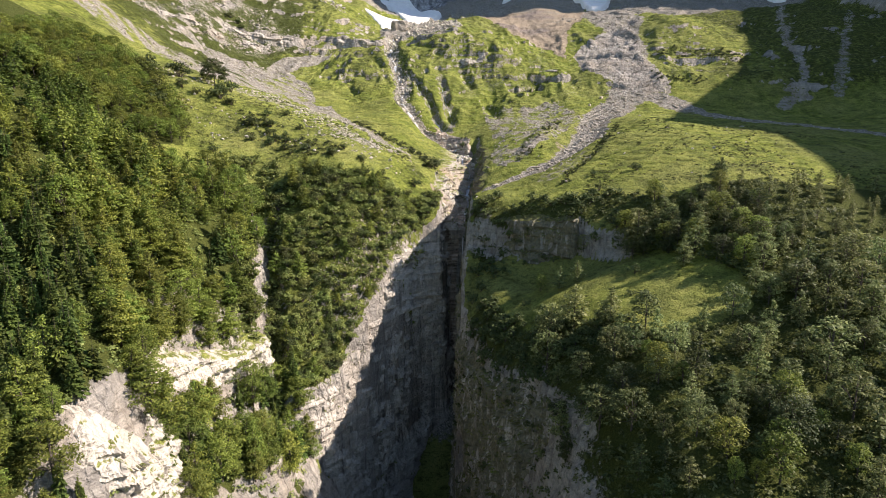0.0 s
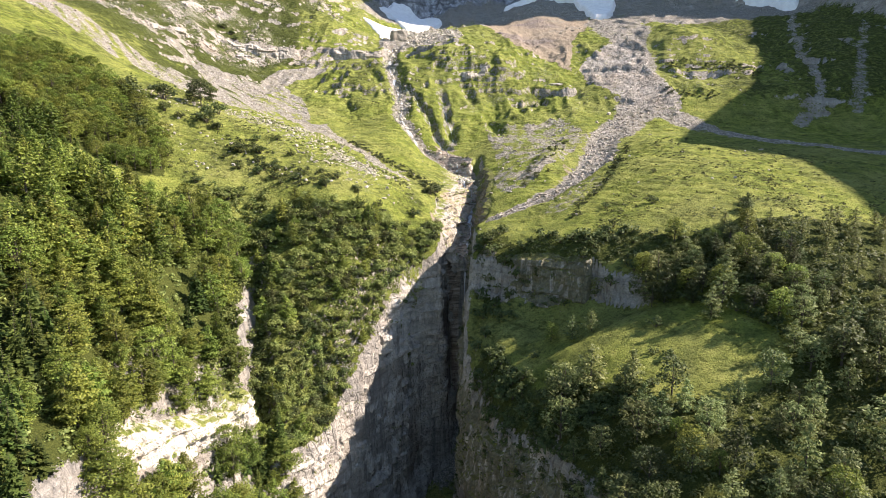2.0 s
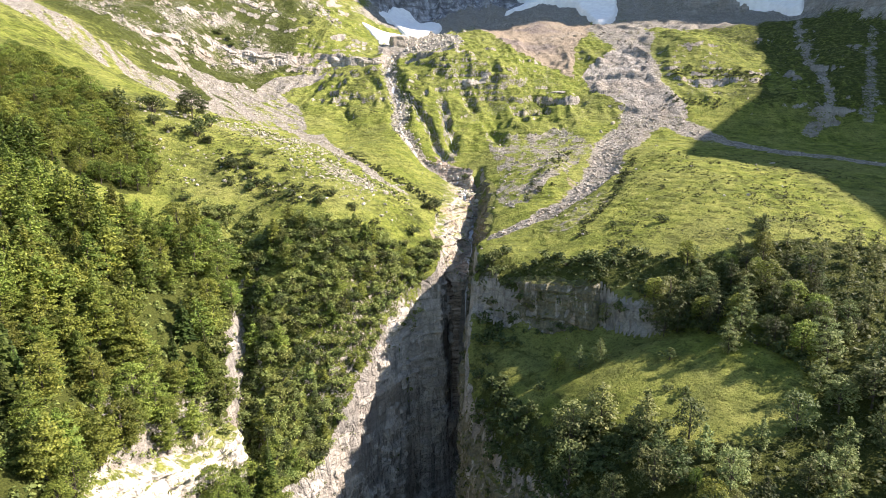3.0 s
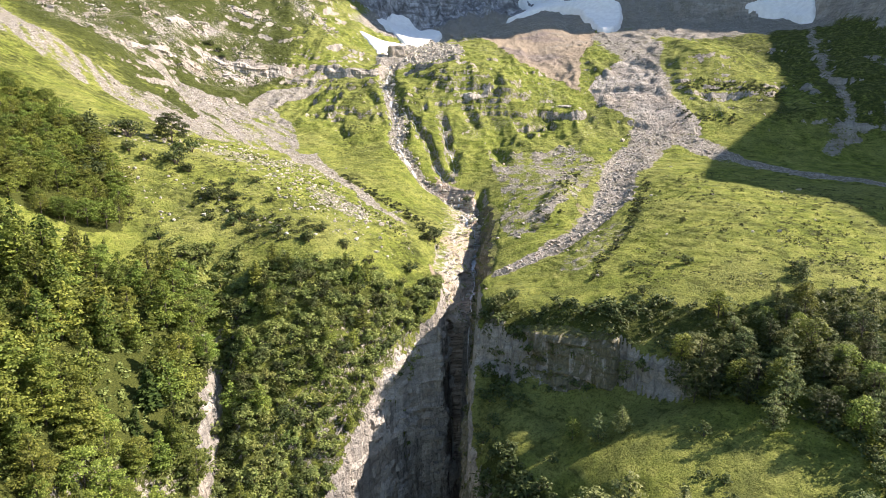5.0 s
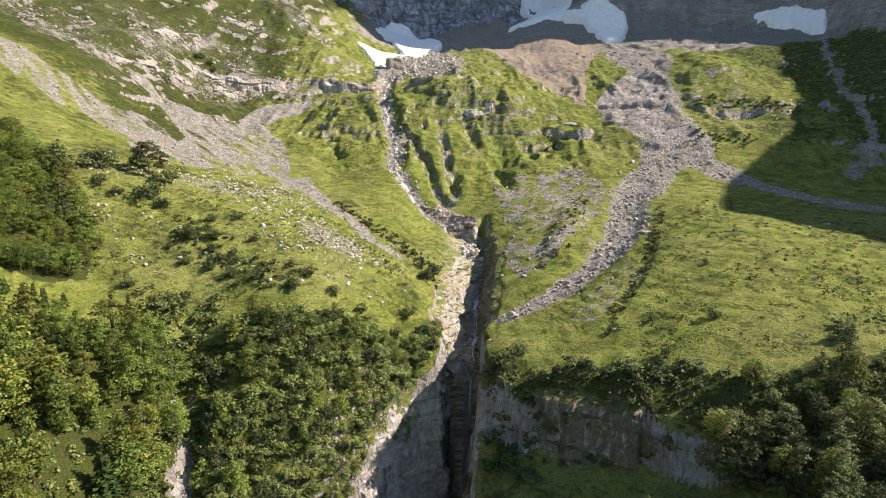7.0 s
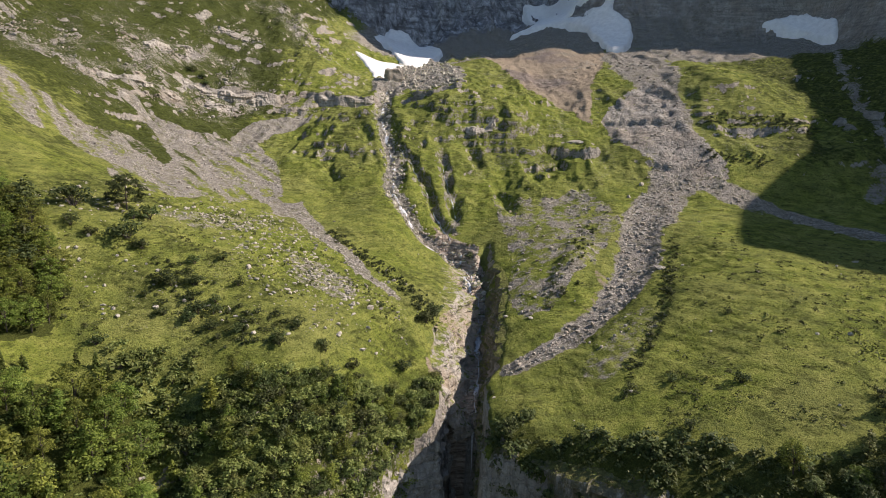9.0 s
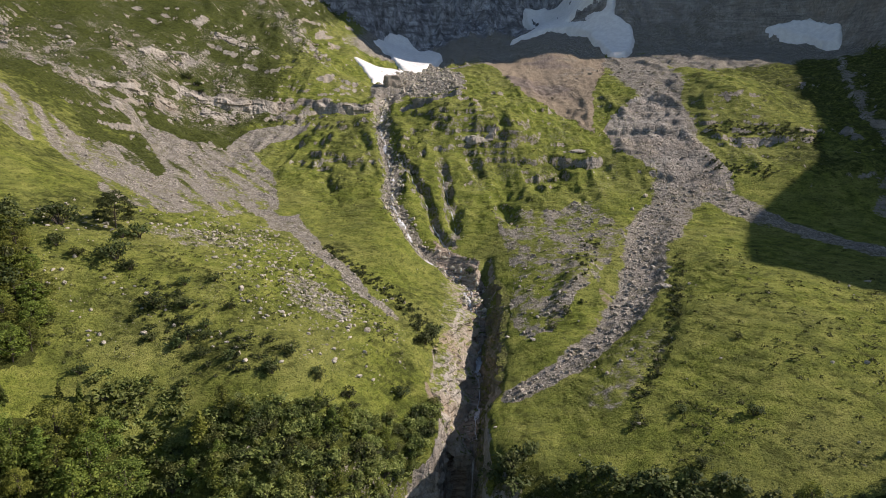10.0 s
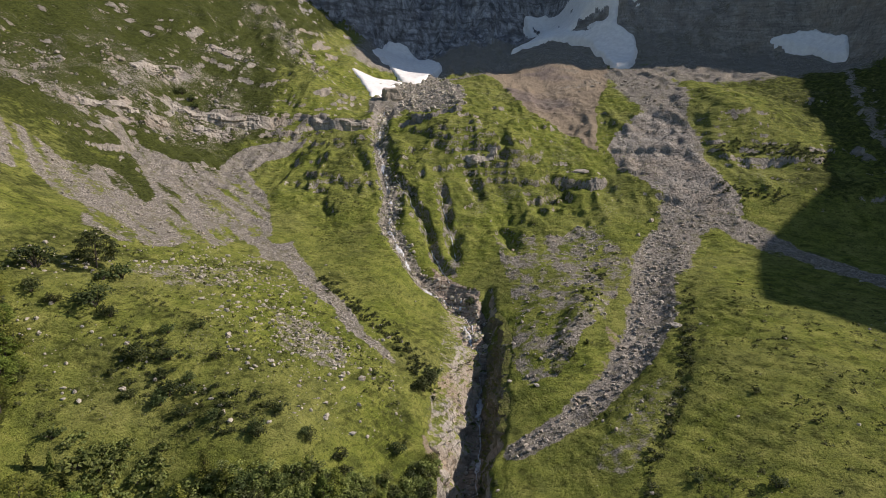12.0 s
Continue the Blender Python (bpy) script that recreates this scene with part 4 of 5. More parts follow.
cliff("cliff_8", "pinkish bedded rock beside a small waterfall", (6.6, 250, 8.6, 262, 10.4, 288, 12.2, 312, 11.6, 326, 9.4, 338, 6, 346), (100, 105, 112, 118, 124, 128, 131), 10.0, 331, 1.6, skin=M_PINK, green=0.35)
cliff("cliff_9", "rock side of a narrow gully, colour darkened for its shade", (13.4, 336, 15.4, 324, 15.8, 312, 13.2, 290, 10.2, 262), (130, 124, 118, 111, 105), 7.5, 351, 1.3, skin=M_DARK, green=0.5)


def crag(name, label, seed, back_by, *line):
    """A low outcrop along a line on a slope."""
    p = np.array(line, float).reshape(-1, 2)
    low = height(p[:, 0], p[:, 1]) - 1.2
    return cliff(name, label, line, tuple(low), back_by, seed, 1.3, 0.8, skin=M_CLIFF, green=0.2)


crag("cliff_10", "broken pale outcrops along the foot of a green slope", 401, 3.5, -246, 446, -225, 431, -210, 424, -198, 424)
crag("cliff_11", "broken pale outcrops along the foot of a green slope", 411, 3.5, -192, 429, -186, 438, -178, 449, -168, 459, -156, 467)
crag("cliff_12", "pale rock rib on a green slope", 421, 4.0, -196, 494, -190, 499, -184, 512, -171, 528)
crag("cliff_13", "pale rock band high on a green slope", 431, 4.0, -176, 571, -163, 574, -147, 573)
crag("cliff_14", "pale rock band high on a green slope", 441, 5.0, -168, 676, -142, 650, -122, 624, -104, 602)
crag("cliff_15", "pale broken rock under a green slope", 451, 4.5, -156, 482, -146, 478, -136, 488, -128, 496)
crag("cliff_16", "white weathered outcrop on a grassy hump", 461, 2.5, 64, 446, 70, 443, 80, 445, 88, 440)
crag("cliff_17", "white weathered outcrop on a grassy hump", 471, 2.0, 8, 452, 15, 447, 26, 449, 33, 452)
cliff("cliff_18", "sunlit white limestone band above a wooded shelf", (-62, 122, -62.5, 135, -58.5, 149, -52.5, 160, -49.5, 174), (66, 68, 70, 72, 76), 4.0, 491, 1.1, skin=M_PALE, green=0.2)


# ---- plants ----
def quads_at(centres, along, across):
    """Loose quads, two arrays of half edges."""
    v = np.stack([centres - 1.3 * along, centres - 1.25 * across + 0.2 * along, centres + 1.3 * along, centres + 1.25 * across - 0.1 * along], 1).reshape(-1, 3)
    return v, np.arange(len(v)).reshape(-1, 4)


def leaves_on(rng, lobes, count, size, droop=0.0):
    """Small leaf sprays spread over and inside lobes (x, y, z, radius across, radius up)."""
    lobes = np.array(lobes)
    share = lobes[:, 3] ** 2
    pick = rng.choice(len(lobes), count, p=share / share.sum())
    d = rng.normal(size=(count, 3))
    d /= np.linalg.norm(d, axis=1)[:, None]
    d[:, 2] = np.where(d[:, 2] < -0.35, -d[:, 2] * 0.6, d[:, 2])
    r = rng.uniform(0.55, 1.12, count)[:, None]
    c = lobes[pick, :3] + d * r * lobes[pick][:, [3, 3, 4]]
    n = 0.6 * d + np.array((0, 0, 0.7)) + rng.normal(scale=0.45, size=(count, 3))
    n /= np.linalg.norm(n, axis=1)[:, None]
    a = np.cross(n, rng.normal(size=(count, 3)))
    a /= np.linalg.norm(a, axis=1)[:, None]
    b = np.cross(n, a)
    s = rng.uniform(0.6, 1.3, count)[:, None] * size
    return quads_at(c, a * s, b * s * 0.62)


def tube(points, radii, sides=6):
    points, radii = np.asarray(points, float), np.asarray(radii, float)
    ang = np.arange(sides) * 2 * math.pi / sides
    v, f = [], []
    for k, (p, r) in enumerate(zip(points, radii)):
        w = points[min(k + 1, len(points) - 1)] - points[max(k - 1, 0)]
        w = w / np.linalg.norm(w)
        u = np.cross(w, (0.3, 1, 0.1))
        u /= np.linalg.norm(u)
        t = np.cross(w, u)
        v += [p + r * (math.cos(a) * u + math.sin(a) * t) for a in ang]
    for k in range(len(points) - 1):
        f += [[k * sides + j, k * sides + (j + 1) % sides, (k + 1) * sides + (j + 1) % sides, (k + 1) * sides + j] for j in range(sides)]
    return np.array(v), np.array(f)


def joined(pieces):
    v, f, n = [], [], 0
    for a, b in pieces:
        v.append(a)
        f.append(b + n)
        n += len(a)
    return np.concatenate(v), np.concatenate(f)


def broadleaf(seed, tall=12.0, wide=0.26, count=720, leaf=0.0305, low=0.10):
    """Trunk and crown arrays of a broadleaf tree: an uneven egg of leafy limbs in tiers."""
    rng = np.random.default_rng(seed)
    lean = rng.normal(scale=0.04, size=2)
    top = np.array([lean[0] * tall, lean[1] * tall, 0.92 * tall])
    bits = [tube([(0, 0, -0.8), top * 0.3, top * 0.65 + rng.normal(scale=0.12, size=3), top], [0.020 * tall, 0.015 * tall, 0.009 * tall, 0.002 * tall])]
    lobes = []
    limbs = 26
    for k in range(limbs):
        h = low + (0.97 - low) * ((k + rng.uniform(-0.4, 0.4)) / limbs)
        a = k * 2.4 + rng.uniform(-0.6, 0.6)
        girth = math.sin(math.pi * min(1.0, (h - low + 0.16) / (1.10 - low)) ** 0.85)
        reach = wide * tall * girth * rng.uniform(0.55, 1.15)
        base = top * max(h - 0.07, 0.03) / 0.92
        tip = np.array([math.cos(a) * reach, math.sin(a) * reach, tall * h]) + np.r_[lean * tall * h, 0]
        if k % 2 == 0:
            bits.append(tube([base, (base + tip) / 2 + (0, 0, 0.015 * tall), tip], [0.006 * tall, 0.004 * tall, 0.002 * tall], 4))
        r = tall * rng.uniform(0.065, 0.12) * (0.6 + 0.5 * girth)
        lobes.append((*tip, r * 1.15, r * rng.uniform(0.5, 0.8)))
        lobes.append((*(0.5 * (tip + base)), r, r * 0.7))
    lobes.append((*(top + (0, 0, 0.03 * tall)), 0.05 * tall, 0.07 * tall))
    return joined(bits), leaves_on(rng, lobes, count, leaf * tall)


def round_tree(seed, tall=10.0, wide=0.40, count=2600, leaf=0.018):
    """Trunk and crown arrays of a full rounded tree: leafy clumps over an uneven dome that reaches low."""
    rng = np.random.default_rng(seed)
    bits = [tube([(0, 0, -0.8), (0, 0, 0.3 * tall), (0.02 * tall, 0.01 * tall, 0.8 * tall)], [0.022 * tall, 0.016 * tall, 0.004 * tall])]
    lobes = []
    for k in range(34):
        up = -0.75 + 1.75 * (k + rng.uniform(0, 1)) / 34
        a = k * 2.4 + rng.uniform(-0.5, 0.5)
        out = math.sqrt(max(0.0, 1 - up * up)) * rng.uniform(0.6, 1.0)
        tip = np.array([math.cos(a) * out * wide * tall, math.sin(a) * out * wide * tall, tall * (0.50 + 0.40 * up * rng.uniform(0.85, 1.05))])
        if k % 3 == 0:
            bits.append(tube([(0, 0, 0.25 * tall), tip * (0.5, 0.5, 0.8), tip], [0.007 * tall, 0.004 * tall, 0.002 * tall], 4))
        r = tall * rng.uniform(0.075, 0.125)
        lobes.append((*tip, r * 1.2, r * rng.uniform(0.65, 0.95)))
    return joined(bits), leaves_on(rng, lobes, count, leaf * tall)


def spruce(seed, tall=11.0, spread=0.17):
    """Trunk and crown arrays of a spruce: whorls of drooping boughs with hanging twigs."""
    rng = np.random.default_rng(seed)
    trunk = tube([(0, 0, -0.8), (0, 0, 0.5 * tall), (0, 0, 0.99 * tall)], [0.016 * tall, 0.009 * tall, 0.001 * tall])
    c, al, ac = [], [], []
    levels = 20
    for k in range(levels):
        h = 0.07 + 0.92 * k / levels
        for j in range(8 if k < 15 else 5):
            a = rng.uniform(0, 2 * math.pi)
            reach = spread * tall * (1 - h) ** 0.85 * rng.uniform(0.65, 1.15) + 0.015 * tall
            w = np.array([math.cos(a), math.sin(a), -0.38 + 0.5 * h])
            side = np.array([-w[1], w[0], 0])
            for m in range(3):
                f = (m + 0.7) / 3.2
                p = w * reach * f + (0, 0, tall * h - 0.02 * tall * f) + rng.normal(scale=0.04, size=3)
                c.append(p)
                al.append(w * reach * 0.21)
                ac.append((side + (0, 0, rng.uniform(-0.5, 0.5))) * reach * (0.24 - 0.05 * m))
                if m and k < 16:
                    c.append(p - (0, 0, 0.02 * tall))
                    al.append(w * reach * 0.16 + (0, 0, -0.012 * tall))
                    ac.append(np.array((0, 0, 0.022 * tall)) + side * 0.05)
    return trunk, quads_at(np.array(c), np.array(al), np.array(ac))


def shrub(seed, tall=3.0, count=520, leaf=0.046):
    """Several stems with a dense rounded crown down to the ground."""
    rng = np.random.default_rng(seed)
    lobes, bits = [], []
    for k in range(10):
        a, r = rng.uniform(0, 6.28), tall * rng.uniform(0.08, 0.55)
        tip = np.array([math.cos(a) * r, math.sin(a) * r, tall * rng.uniform(0.18, 0.5) * (1.5 - 0.9 * r / tall)])
        bits.append(tube([(0, 0, -0.4), tip * (0.35, 0.35, 0.5), tip], [0.025 * tall, 0.015 * tall, 0.005 * tall], 4))
        q = tall * rng.uniform(0.20, 0.32)
        lobes.append((*tip, q, q * rng.uniform(0.8, 1.1)))
    return joined(bits), leaves_on(rng, lobes, count, leaf * tall)


def plant_parts(kind, stem, crown, leaf):
    stem_me, crown_me = mesh_from(kind + "_stem", *stem), mesh_from(kind + "_crown", *crown, smooth=False)
    stem_me.materials.append(M_BARK)
    crown_me.materials.append(leaf)
    return stem_me, crown_me


def plant(kind, meshes, m, label, category, group, stem_name="trunk"):
    """One plant: an empty at its foot with its stem and crown."""
    root = new(kind)
    root.matrix_basis = m
    for part_name, me in zip((stem_name, "crown"), meshes):
        new(part_name, me).parent = root
    return tagged(root, label, category, group)


NEAR_SHAPES = [broadleaf(s, 12.0, w, 2600, 0.0165) for s, w in ((61, 0.27), (62, 0.23))] + [round_tree(s, 11.0, w, 2600, 0.0165) for s, w in ((63, 0.36), (64, 0.31))]
ROUND_SHAPES = [round_tree(s, 11.0, w, 2400, 0.0170) for s, w in ((81, 0.38), (82, 0.33), (83, 0.42))]
NEAR_WHITE_SHAPES = [broadleaf(s, 8.0, w, 1700, 0.0185, 0.05) for s, w in ((71, 0.29), (73, 0.25))] + [round_tree(s, 7.5, w, 1700, 0.0185) for s, w in ((72, 0.36), (74, 0.30), (75, 0.42))]
BROAD_SHAPES = [broadleaf(s, 12.0, w, 1400, 0.0220) for s, w in ((1, 0.25), (2, 0.21), (3, 0.29), (4, 0.24), (5, 0.20), (6, 0.27))]
FAR_SHAPES = [broadleaf(s, 12.0, w, 480, 0.036) for s, w in ((41, 0.25), (42, 0.21), (43, 0.29))]
WHITE_SHAPES = [broadleaf(s, 8.0, w, 950, 0.0240, 0.05) for s, w in ((31, 0.26), (33, 0.23))] + [round_tree(s, 7.5, w, 950, 0.0240) for s, w in ((32, 0.35), (34, 0.40), (35, 0.30))]
MID_SHRUBS = [shrub(s, 3.0, 300, 0.060) for s in (36, 37, 38, 39)]
LIGHT_SHRUBS = [shrub(s, 3.0, 125, 0.095) for s in (26, 27, 28)]
SHRUB_SHAPES = [shrub(s) for s in (21, 22, 23, 24, 25)]
BROAD = [plant_parts("broadleaf", *s, M_BROAD) for s in BROAD_SHAPES]
NEAR_BROAD = [plant_parts("broadleaf", *s, M_BROAD) for s in NEAR_SHAPES]
NEAR_WHITE = [plant_parts("whitebeam", *s, m) for s, m in zip(NEAR_WHITE_SHAPES, (M_WHITE, M_SCRUB, M_WHITE, M_BROAD, M_SCRUB))]
WHITE = [plant_parts("whitebeam", *s, M_WHITE) for s in WHITE_SHAPES]
ROUND = [plant_parts("beech", *s, M_BROAD) for s in ROUND_SHAPES]
SPRUCE = [plant_parts("spruce", *spruce(s, 11.0, w), M_SPRUCE) for s, w in ((11, 0.19), (12, 0.22), (13, 0.17), (14, 0.24))]
SHRUB = [plant_parts("shrub", *s, M_SHRUB) for s in SHRUB_SHAPES]
DARK_SHRUB = [plant_parts("bush", *s, M_SCRUB) for s in SHRUB_SHAPES]


def scatter(rng, x0, x1, y0, y1, gap, keep):
    """Uneven places at about one spacing, where keep(x, y) is above a random number."""
    xs, ys = np.meshgrid(np.arange(x0, x1, gap), np.arange(y0, y1, gap))
    x = xs.ravel() + rng.uniform(-0.48, 0.48, xs.size) * gap
    y = ys.ravel() + rng.uniform(-0.48, 0.48, xs.size) * gap
    ok = (keep(x, y) > rng.uniform(0, 1, x.size)) & ((gorge_gap(x, y) > 1.5) | ((x < -40) & (y < 172)))
    return x[ok], y[ok]


rng = np.random.default_rng(7)


def poses_at(x, y, lo, hi):
    z = height(x, y)
    out = []
    for a, b, c in zip(x, y, z):
        s = rng.uniform(lo, hi)
        out.append(Matrix.Translation((a, b, c - 0.1)) @ Matrix.Rotation(rng.uniform(0, 6.28), 4, "Z") @ Matrix.Diagonal((s * rng.uniform(0.85, 1.2), s * rng.uniform(0.85, 1.2), s, 1)))
    return out


def place(kind_list, kind, x, y, lo, hi, label, category, group, stem_name="trunk"):
    for m in poses_at(x, y, lo, hi):
        plant(kind, kind_list[rng.integers(len(kind_list))], m, label, category, group, stem_name)


def massed(name, shapes, leaf, x, y, lo, hi, label, category):
    """Plants past counting, crowns and stems joined in one mesh."""
    crowns, stems = [], []
    if not len(x):
        return None
    for m in poses_at(x, y, lo, hi):
        (sv, sf), (cv, cf) = shapes[rng.integers(len(shapes))]
        r, t = np.array(m.to_3x3()), np.array(m.translation)
        crowns.append((cv @ r.T + t, cf))
        stems.append((sv @ r.T + t, sf))
    (cv, cf), (sv, sf) = joined(crowns), joined(stems)
    me = mesh_from(name, np.concatenate([cv, sv]), np.concatenate([cf, sf + len(cv)]), smooth=False)
    me.materials.append(leaf)
    me.materials.append(M_BARK)
    me.polygons.foreach_set("material_index", np.r_[np.zeros(len(cf), np.int32), np.ones(len(sf), np.int32)])
    return tagged(new(name, me), label, category, kind="stuff")


def nearest(x, y, count):
    """Which of the places are the count nearest to the foot of the walk."""
    order = np.argsort(np.hypot(x, y - 60))
    near = np.zeros(len(x), bool)
    near[order[:count]] = True
    return near


# the forest on the flank
x, y = scatter(rng, -185, -52, 66, 268, 4.9, lambda x, y: left_forest(x, y) * (0.60 + 0.40 * ease(-0.25, 0.1, fbm(x / 12, y / 12, 2, 801))))
a, b = scatter(rng, -100, -54, 66, 165, 5.2, lambda x, y: 0.6 * left_forest(x, y))
x, y = np.r_[x, a], np.r_[y, b]
con = fbm(x / 22, y / 22, 2, 5) + 0.010 * (-85 - x) - 0.004 * (y - 140) > 0.17
near = nearest(x[con], y[con], 230)
place(SPRUCE, "spruce_tree", x[con][near], y[con][near], 0.6, 1.35, "dark green spruce on a steep forested slope", "spruce", "forest trees")
x, y = np.r_[x[~con], x[con][~near]], np.r_[y[~con], y[con][~near]]
near = nearest(x, y, 290)
close = nearest(x, y, 110) | (near & (y > 195) & (x > -105))
place(NEAR_BROAD, "broadleaf_tree", x[close], y[close], 0.5, 1.15, "green broadleaf tree on a steep wooded slope", "tree", "forest trees")
place(BROAD, "broadleaf_tree", x[near & ~close], y[near & ~close], 0.5, 1.25, "green broadleaf tree on a steep wooded slope", "tree", "forest trees")
massed("upper_forest", FAR_SHAPES, M_BROAD, x[~near], y[~near], 0.5, 0.9, "dense green broadleaf forest on the upper flank", "forest")
# the clump above the forest, and small spruces at the forest's edge
x, y = scatter(rng, -165, -94, 200, 282, 3.8, lambda x, y: 0.95 * upper_clump(x, y))
place(ROUND, "beech_tree", x, y, 0.5, 0.85, "round green broadleaf tree in a clump above the forest", "tree", "trees of the upper clump")
x, y = np.array((-87, -83, -96, -102, -79, -106, -99, -75)), np.array((222, 223, 217, 215, 221, 211, 214, 219))
place(SPRUCE, "spruce_tree", x, y, 0.35, 0.62, "small dark spruce at the upper edge of a forest", "spruce", "edge spruces")
# trees at the foot of the white cliff
x, y = scatter(rng, -66, -34, 112, 176, 3.0, lambda x, y: 0.95 * band(x, y, 7.0, -59, 122, -54, 136, -49, 150, -45, 166))
place(SPRUCE[:2] + NEAR_BROAD, "tree", x, y, 0.6, 1.15, "tree at the foot of a white limestone cliff", "tree", "trees below the cliff")
x, y = scatter(rng, -86, -58, 80, 108, 3.6, lambda x, y: 0.9 * inside(x, y, -84, 82, -62, 82, -61, 92, -66, 100, -72, 106, -84, 108))
place(NEAR_BROAD + SPRUCE, "tree", x, y, 0.6, 1.15, "tree leaning over the end of a white cliff", "tree", "trees below the cliff")
# the wood on the shaded terrace
x, y = scatter(rng, 22, 160, 62, 204, 5.6, lambda x, y: 0.92 * right_wood(x, y) * (0.6 + 0.4 * ease(-0.3, 0.05, fbm(x / 9, y / 9, 2, 803))))
near = nearest(x, y, 295)
close = nearest(x, y, 90)
place(NEAR_WHITE, "whitebeam_tree", x[close], y[close], 0.5, 1.45, "grey-green whitebeam tree on a shaded slope", "tree", "trees of the shaded wood")
near &= ~close
rim = near & (y > 158)
place(WHITE, "whitebeam_tree", x[rim], y[rim], 0.4, 0.95, "small grey-green whitebeam tree below a meadow edge", "tree", "trees of the shaded wood")
near &= ~rim
place(WHITE, "whitebeam_tree", x[near], y[near], 0.5, 1.5, "grey-green whitebeam tree on a shaded slope", "tree", "trees of the shaded wood")
massed("terrace_wood", [broadleaf(s, 8.0, w, 400, 0.034, 0.05) for s, w in ((51, 0.22), (52, 0.28), (53, 0.19))], M_WHITE, x[~(near | close | rim)], y[~(near | close | rim)], 0.4, 0.9, "grey-green mixed wood on a shaded terrace", "wood")
# single trees on the little terrace meadow
x, y = np.array((46, 57, 66, 67, 79, 86, 77, 96, 31, 36, 41, 68, 82, 94, 58, 74, 70, 84, 76, 88, 90)), np.array((194, 184, 173, 164, 148, 145, 163, 146, 185, 180, 179, 165, 189, 205, 181, 172, 180, 171, 184, 166, 198))
place(NEAR_WHITE, "rowan_tree", x, y, 0.7, 1.2, "slender grey-green young tree on a grassy terrace", "tree", "young trees on the terrace")
x, y = scatter(rng, 16, 96, 150, 212, 4.4, lambda x, y: 0.7 * inside(x, y, 52, 190, 66, 172, 80, 157, 96, 156, 96, 190, 66, 196))
place(NEAR_WHITE, "rowan_tree", x, y, 0.55, 1.35, "slender grey-green young tree on a grassy terrace", "tree", "young trees on the terrace")
# shrubs
x, y = scatter(rng, -62, 4, 162, 252, 4.6, lambda x, y: 0.8 * buttress(x, y) * ease(-0.45, 0.05, fbm(x / 10, y / 10, 2, 831)))
place(BROAD + WHITE, "rowan_bush", x, y, 0.35, 0.75, "small leafy tree among shrubs on a rocky buttress", "tree", "trees on the buttress")
x, y = scatter(rng, -62, 6, 160, 258, 1.95, lambda x, y: 0.92 * buttress(x, y) * ease(-0.8, -0.25, fbm(x / 7, y / 7, 2, 833)))
near = np.arange(len(x)) % max(1, -(-len(x) // 290)) == 0
place(SHRUB + DARK_SHRUB, "shrub", x[near], y[near], 0.5, 1.7, "grey-green leafy shrub on a rocky buttress", "shrub", "shrubs on the buttress", "stem")
x, y = x[~near], y[~near]
def terrace_shrubs(x, y):
    open_patch = inside(x, y, 15, 194, 26, 202, 36, 198, 50, 190, 61, 178, 72, 166, 80, 150, 74, 143, 56, 143, 40, 152, 27, 166)
    slope = inside(x, y, 8, 176, 26, 142, 84, 148, 84, 176, 66, 190, 40, 202, 12, 216)
    rim = inside(x, y, 10, 220, 26, 209, 46, 200, 68, 192, 70, 200, 46, 210, 26, 218, 12, 227)
    step = inside(x, y, 40, 196, 52, 188, 76, 178, 80, 186, 62, 194, 44, 202)
    return np.maximum(0.5 * np.maximum(rim, step), slope * (1 - 0.95 * open_patch) * 0.75)


a, b = scatter(rng, 6, 86, 136, 230, 2.8, terrace_shrubs)
c, d = scatter(rng, 6, 40, 130, 200, 2.8, lambda x, y: 0.7 * right_rim(x, y) * (y < 198))
a, b = np.r_[a, c], np.r_[b, d]
massed("shrub_thicket", MID_SHRUBS, M_SHRUB, x, y, 0.5, 1.5, "leafy shrubs along the cliff edges", "shrubs")
# terrace scrub takes the darker leaves: the terrace's shade is in their colour
massed("terrace_scrub", LIGHT_SHRUBS, M_SCRUB, a, b, 0.4, 1.4, "leafy scrub, its leaf colour darkened for a shaded terrace", "scrub")


def tufts(rng, x, y, z, s, leaf, name, label, category, leaves=16, flat=0.6):
    """Low cushions of growth joined in one mesh, at places with radii s."""
    n = len(x)
    d = rng.normal(size=(n, leaves, 3))
    d /= np.linalg.norm(d, axis=2)[..., None]
    d[..., 2] = np.abs(d[..., 2]) * flat
    c = np.stack([x, y, z], -1)[:, None] + d * (s[:, None, None] * rng.uniform(0.5, 1.1, (n, leaves, 1)))
    nn = d + np.array((0, 0, 0.5)) + rng.normal(scale=0.4, size=d.shape)
    nn /= np.linalg.norm(nn, axis=2)[..., None]
    a = np.cross(nn, rng.normal(size=d.shape))
    a /= np.linalg.norm(a, axis=2)[..., None]
    b = np.cross(nn, a)
    w = s[:, None, None] * rng.uniform(0.14, 0.27, (n, leaves, 1))
    me = mesh_from(name, *quads_at(c.reshape(-1, 3), (a * w).reshape(-1, 3), (b * w * 0.7).reshape(-1, 3)), smooth=False)
    me.materials.append(leaf)
    return tagged(new(name, me), label, category, kind="stuff")


# undergrowth in the woods and on the buttress
def margin(x, y):
    return inside(x, y, -60, 150, -50, 172, -56, 190, -58, 214, -62, 232, -84, 232, -70, 208, -65, 190)


x, y = scatter(rng, -86, -48, 148, 234, 2.7, lambda x, y: 0.7 * margin(x, y))
massed("forest_edge_shrubs", LIGHT_SHRUBS, M_SHRUB, x, y, 0.5, 1.5, "light green shrubs along the forest edge", "shrubs")


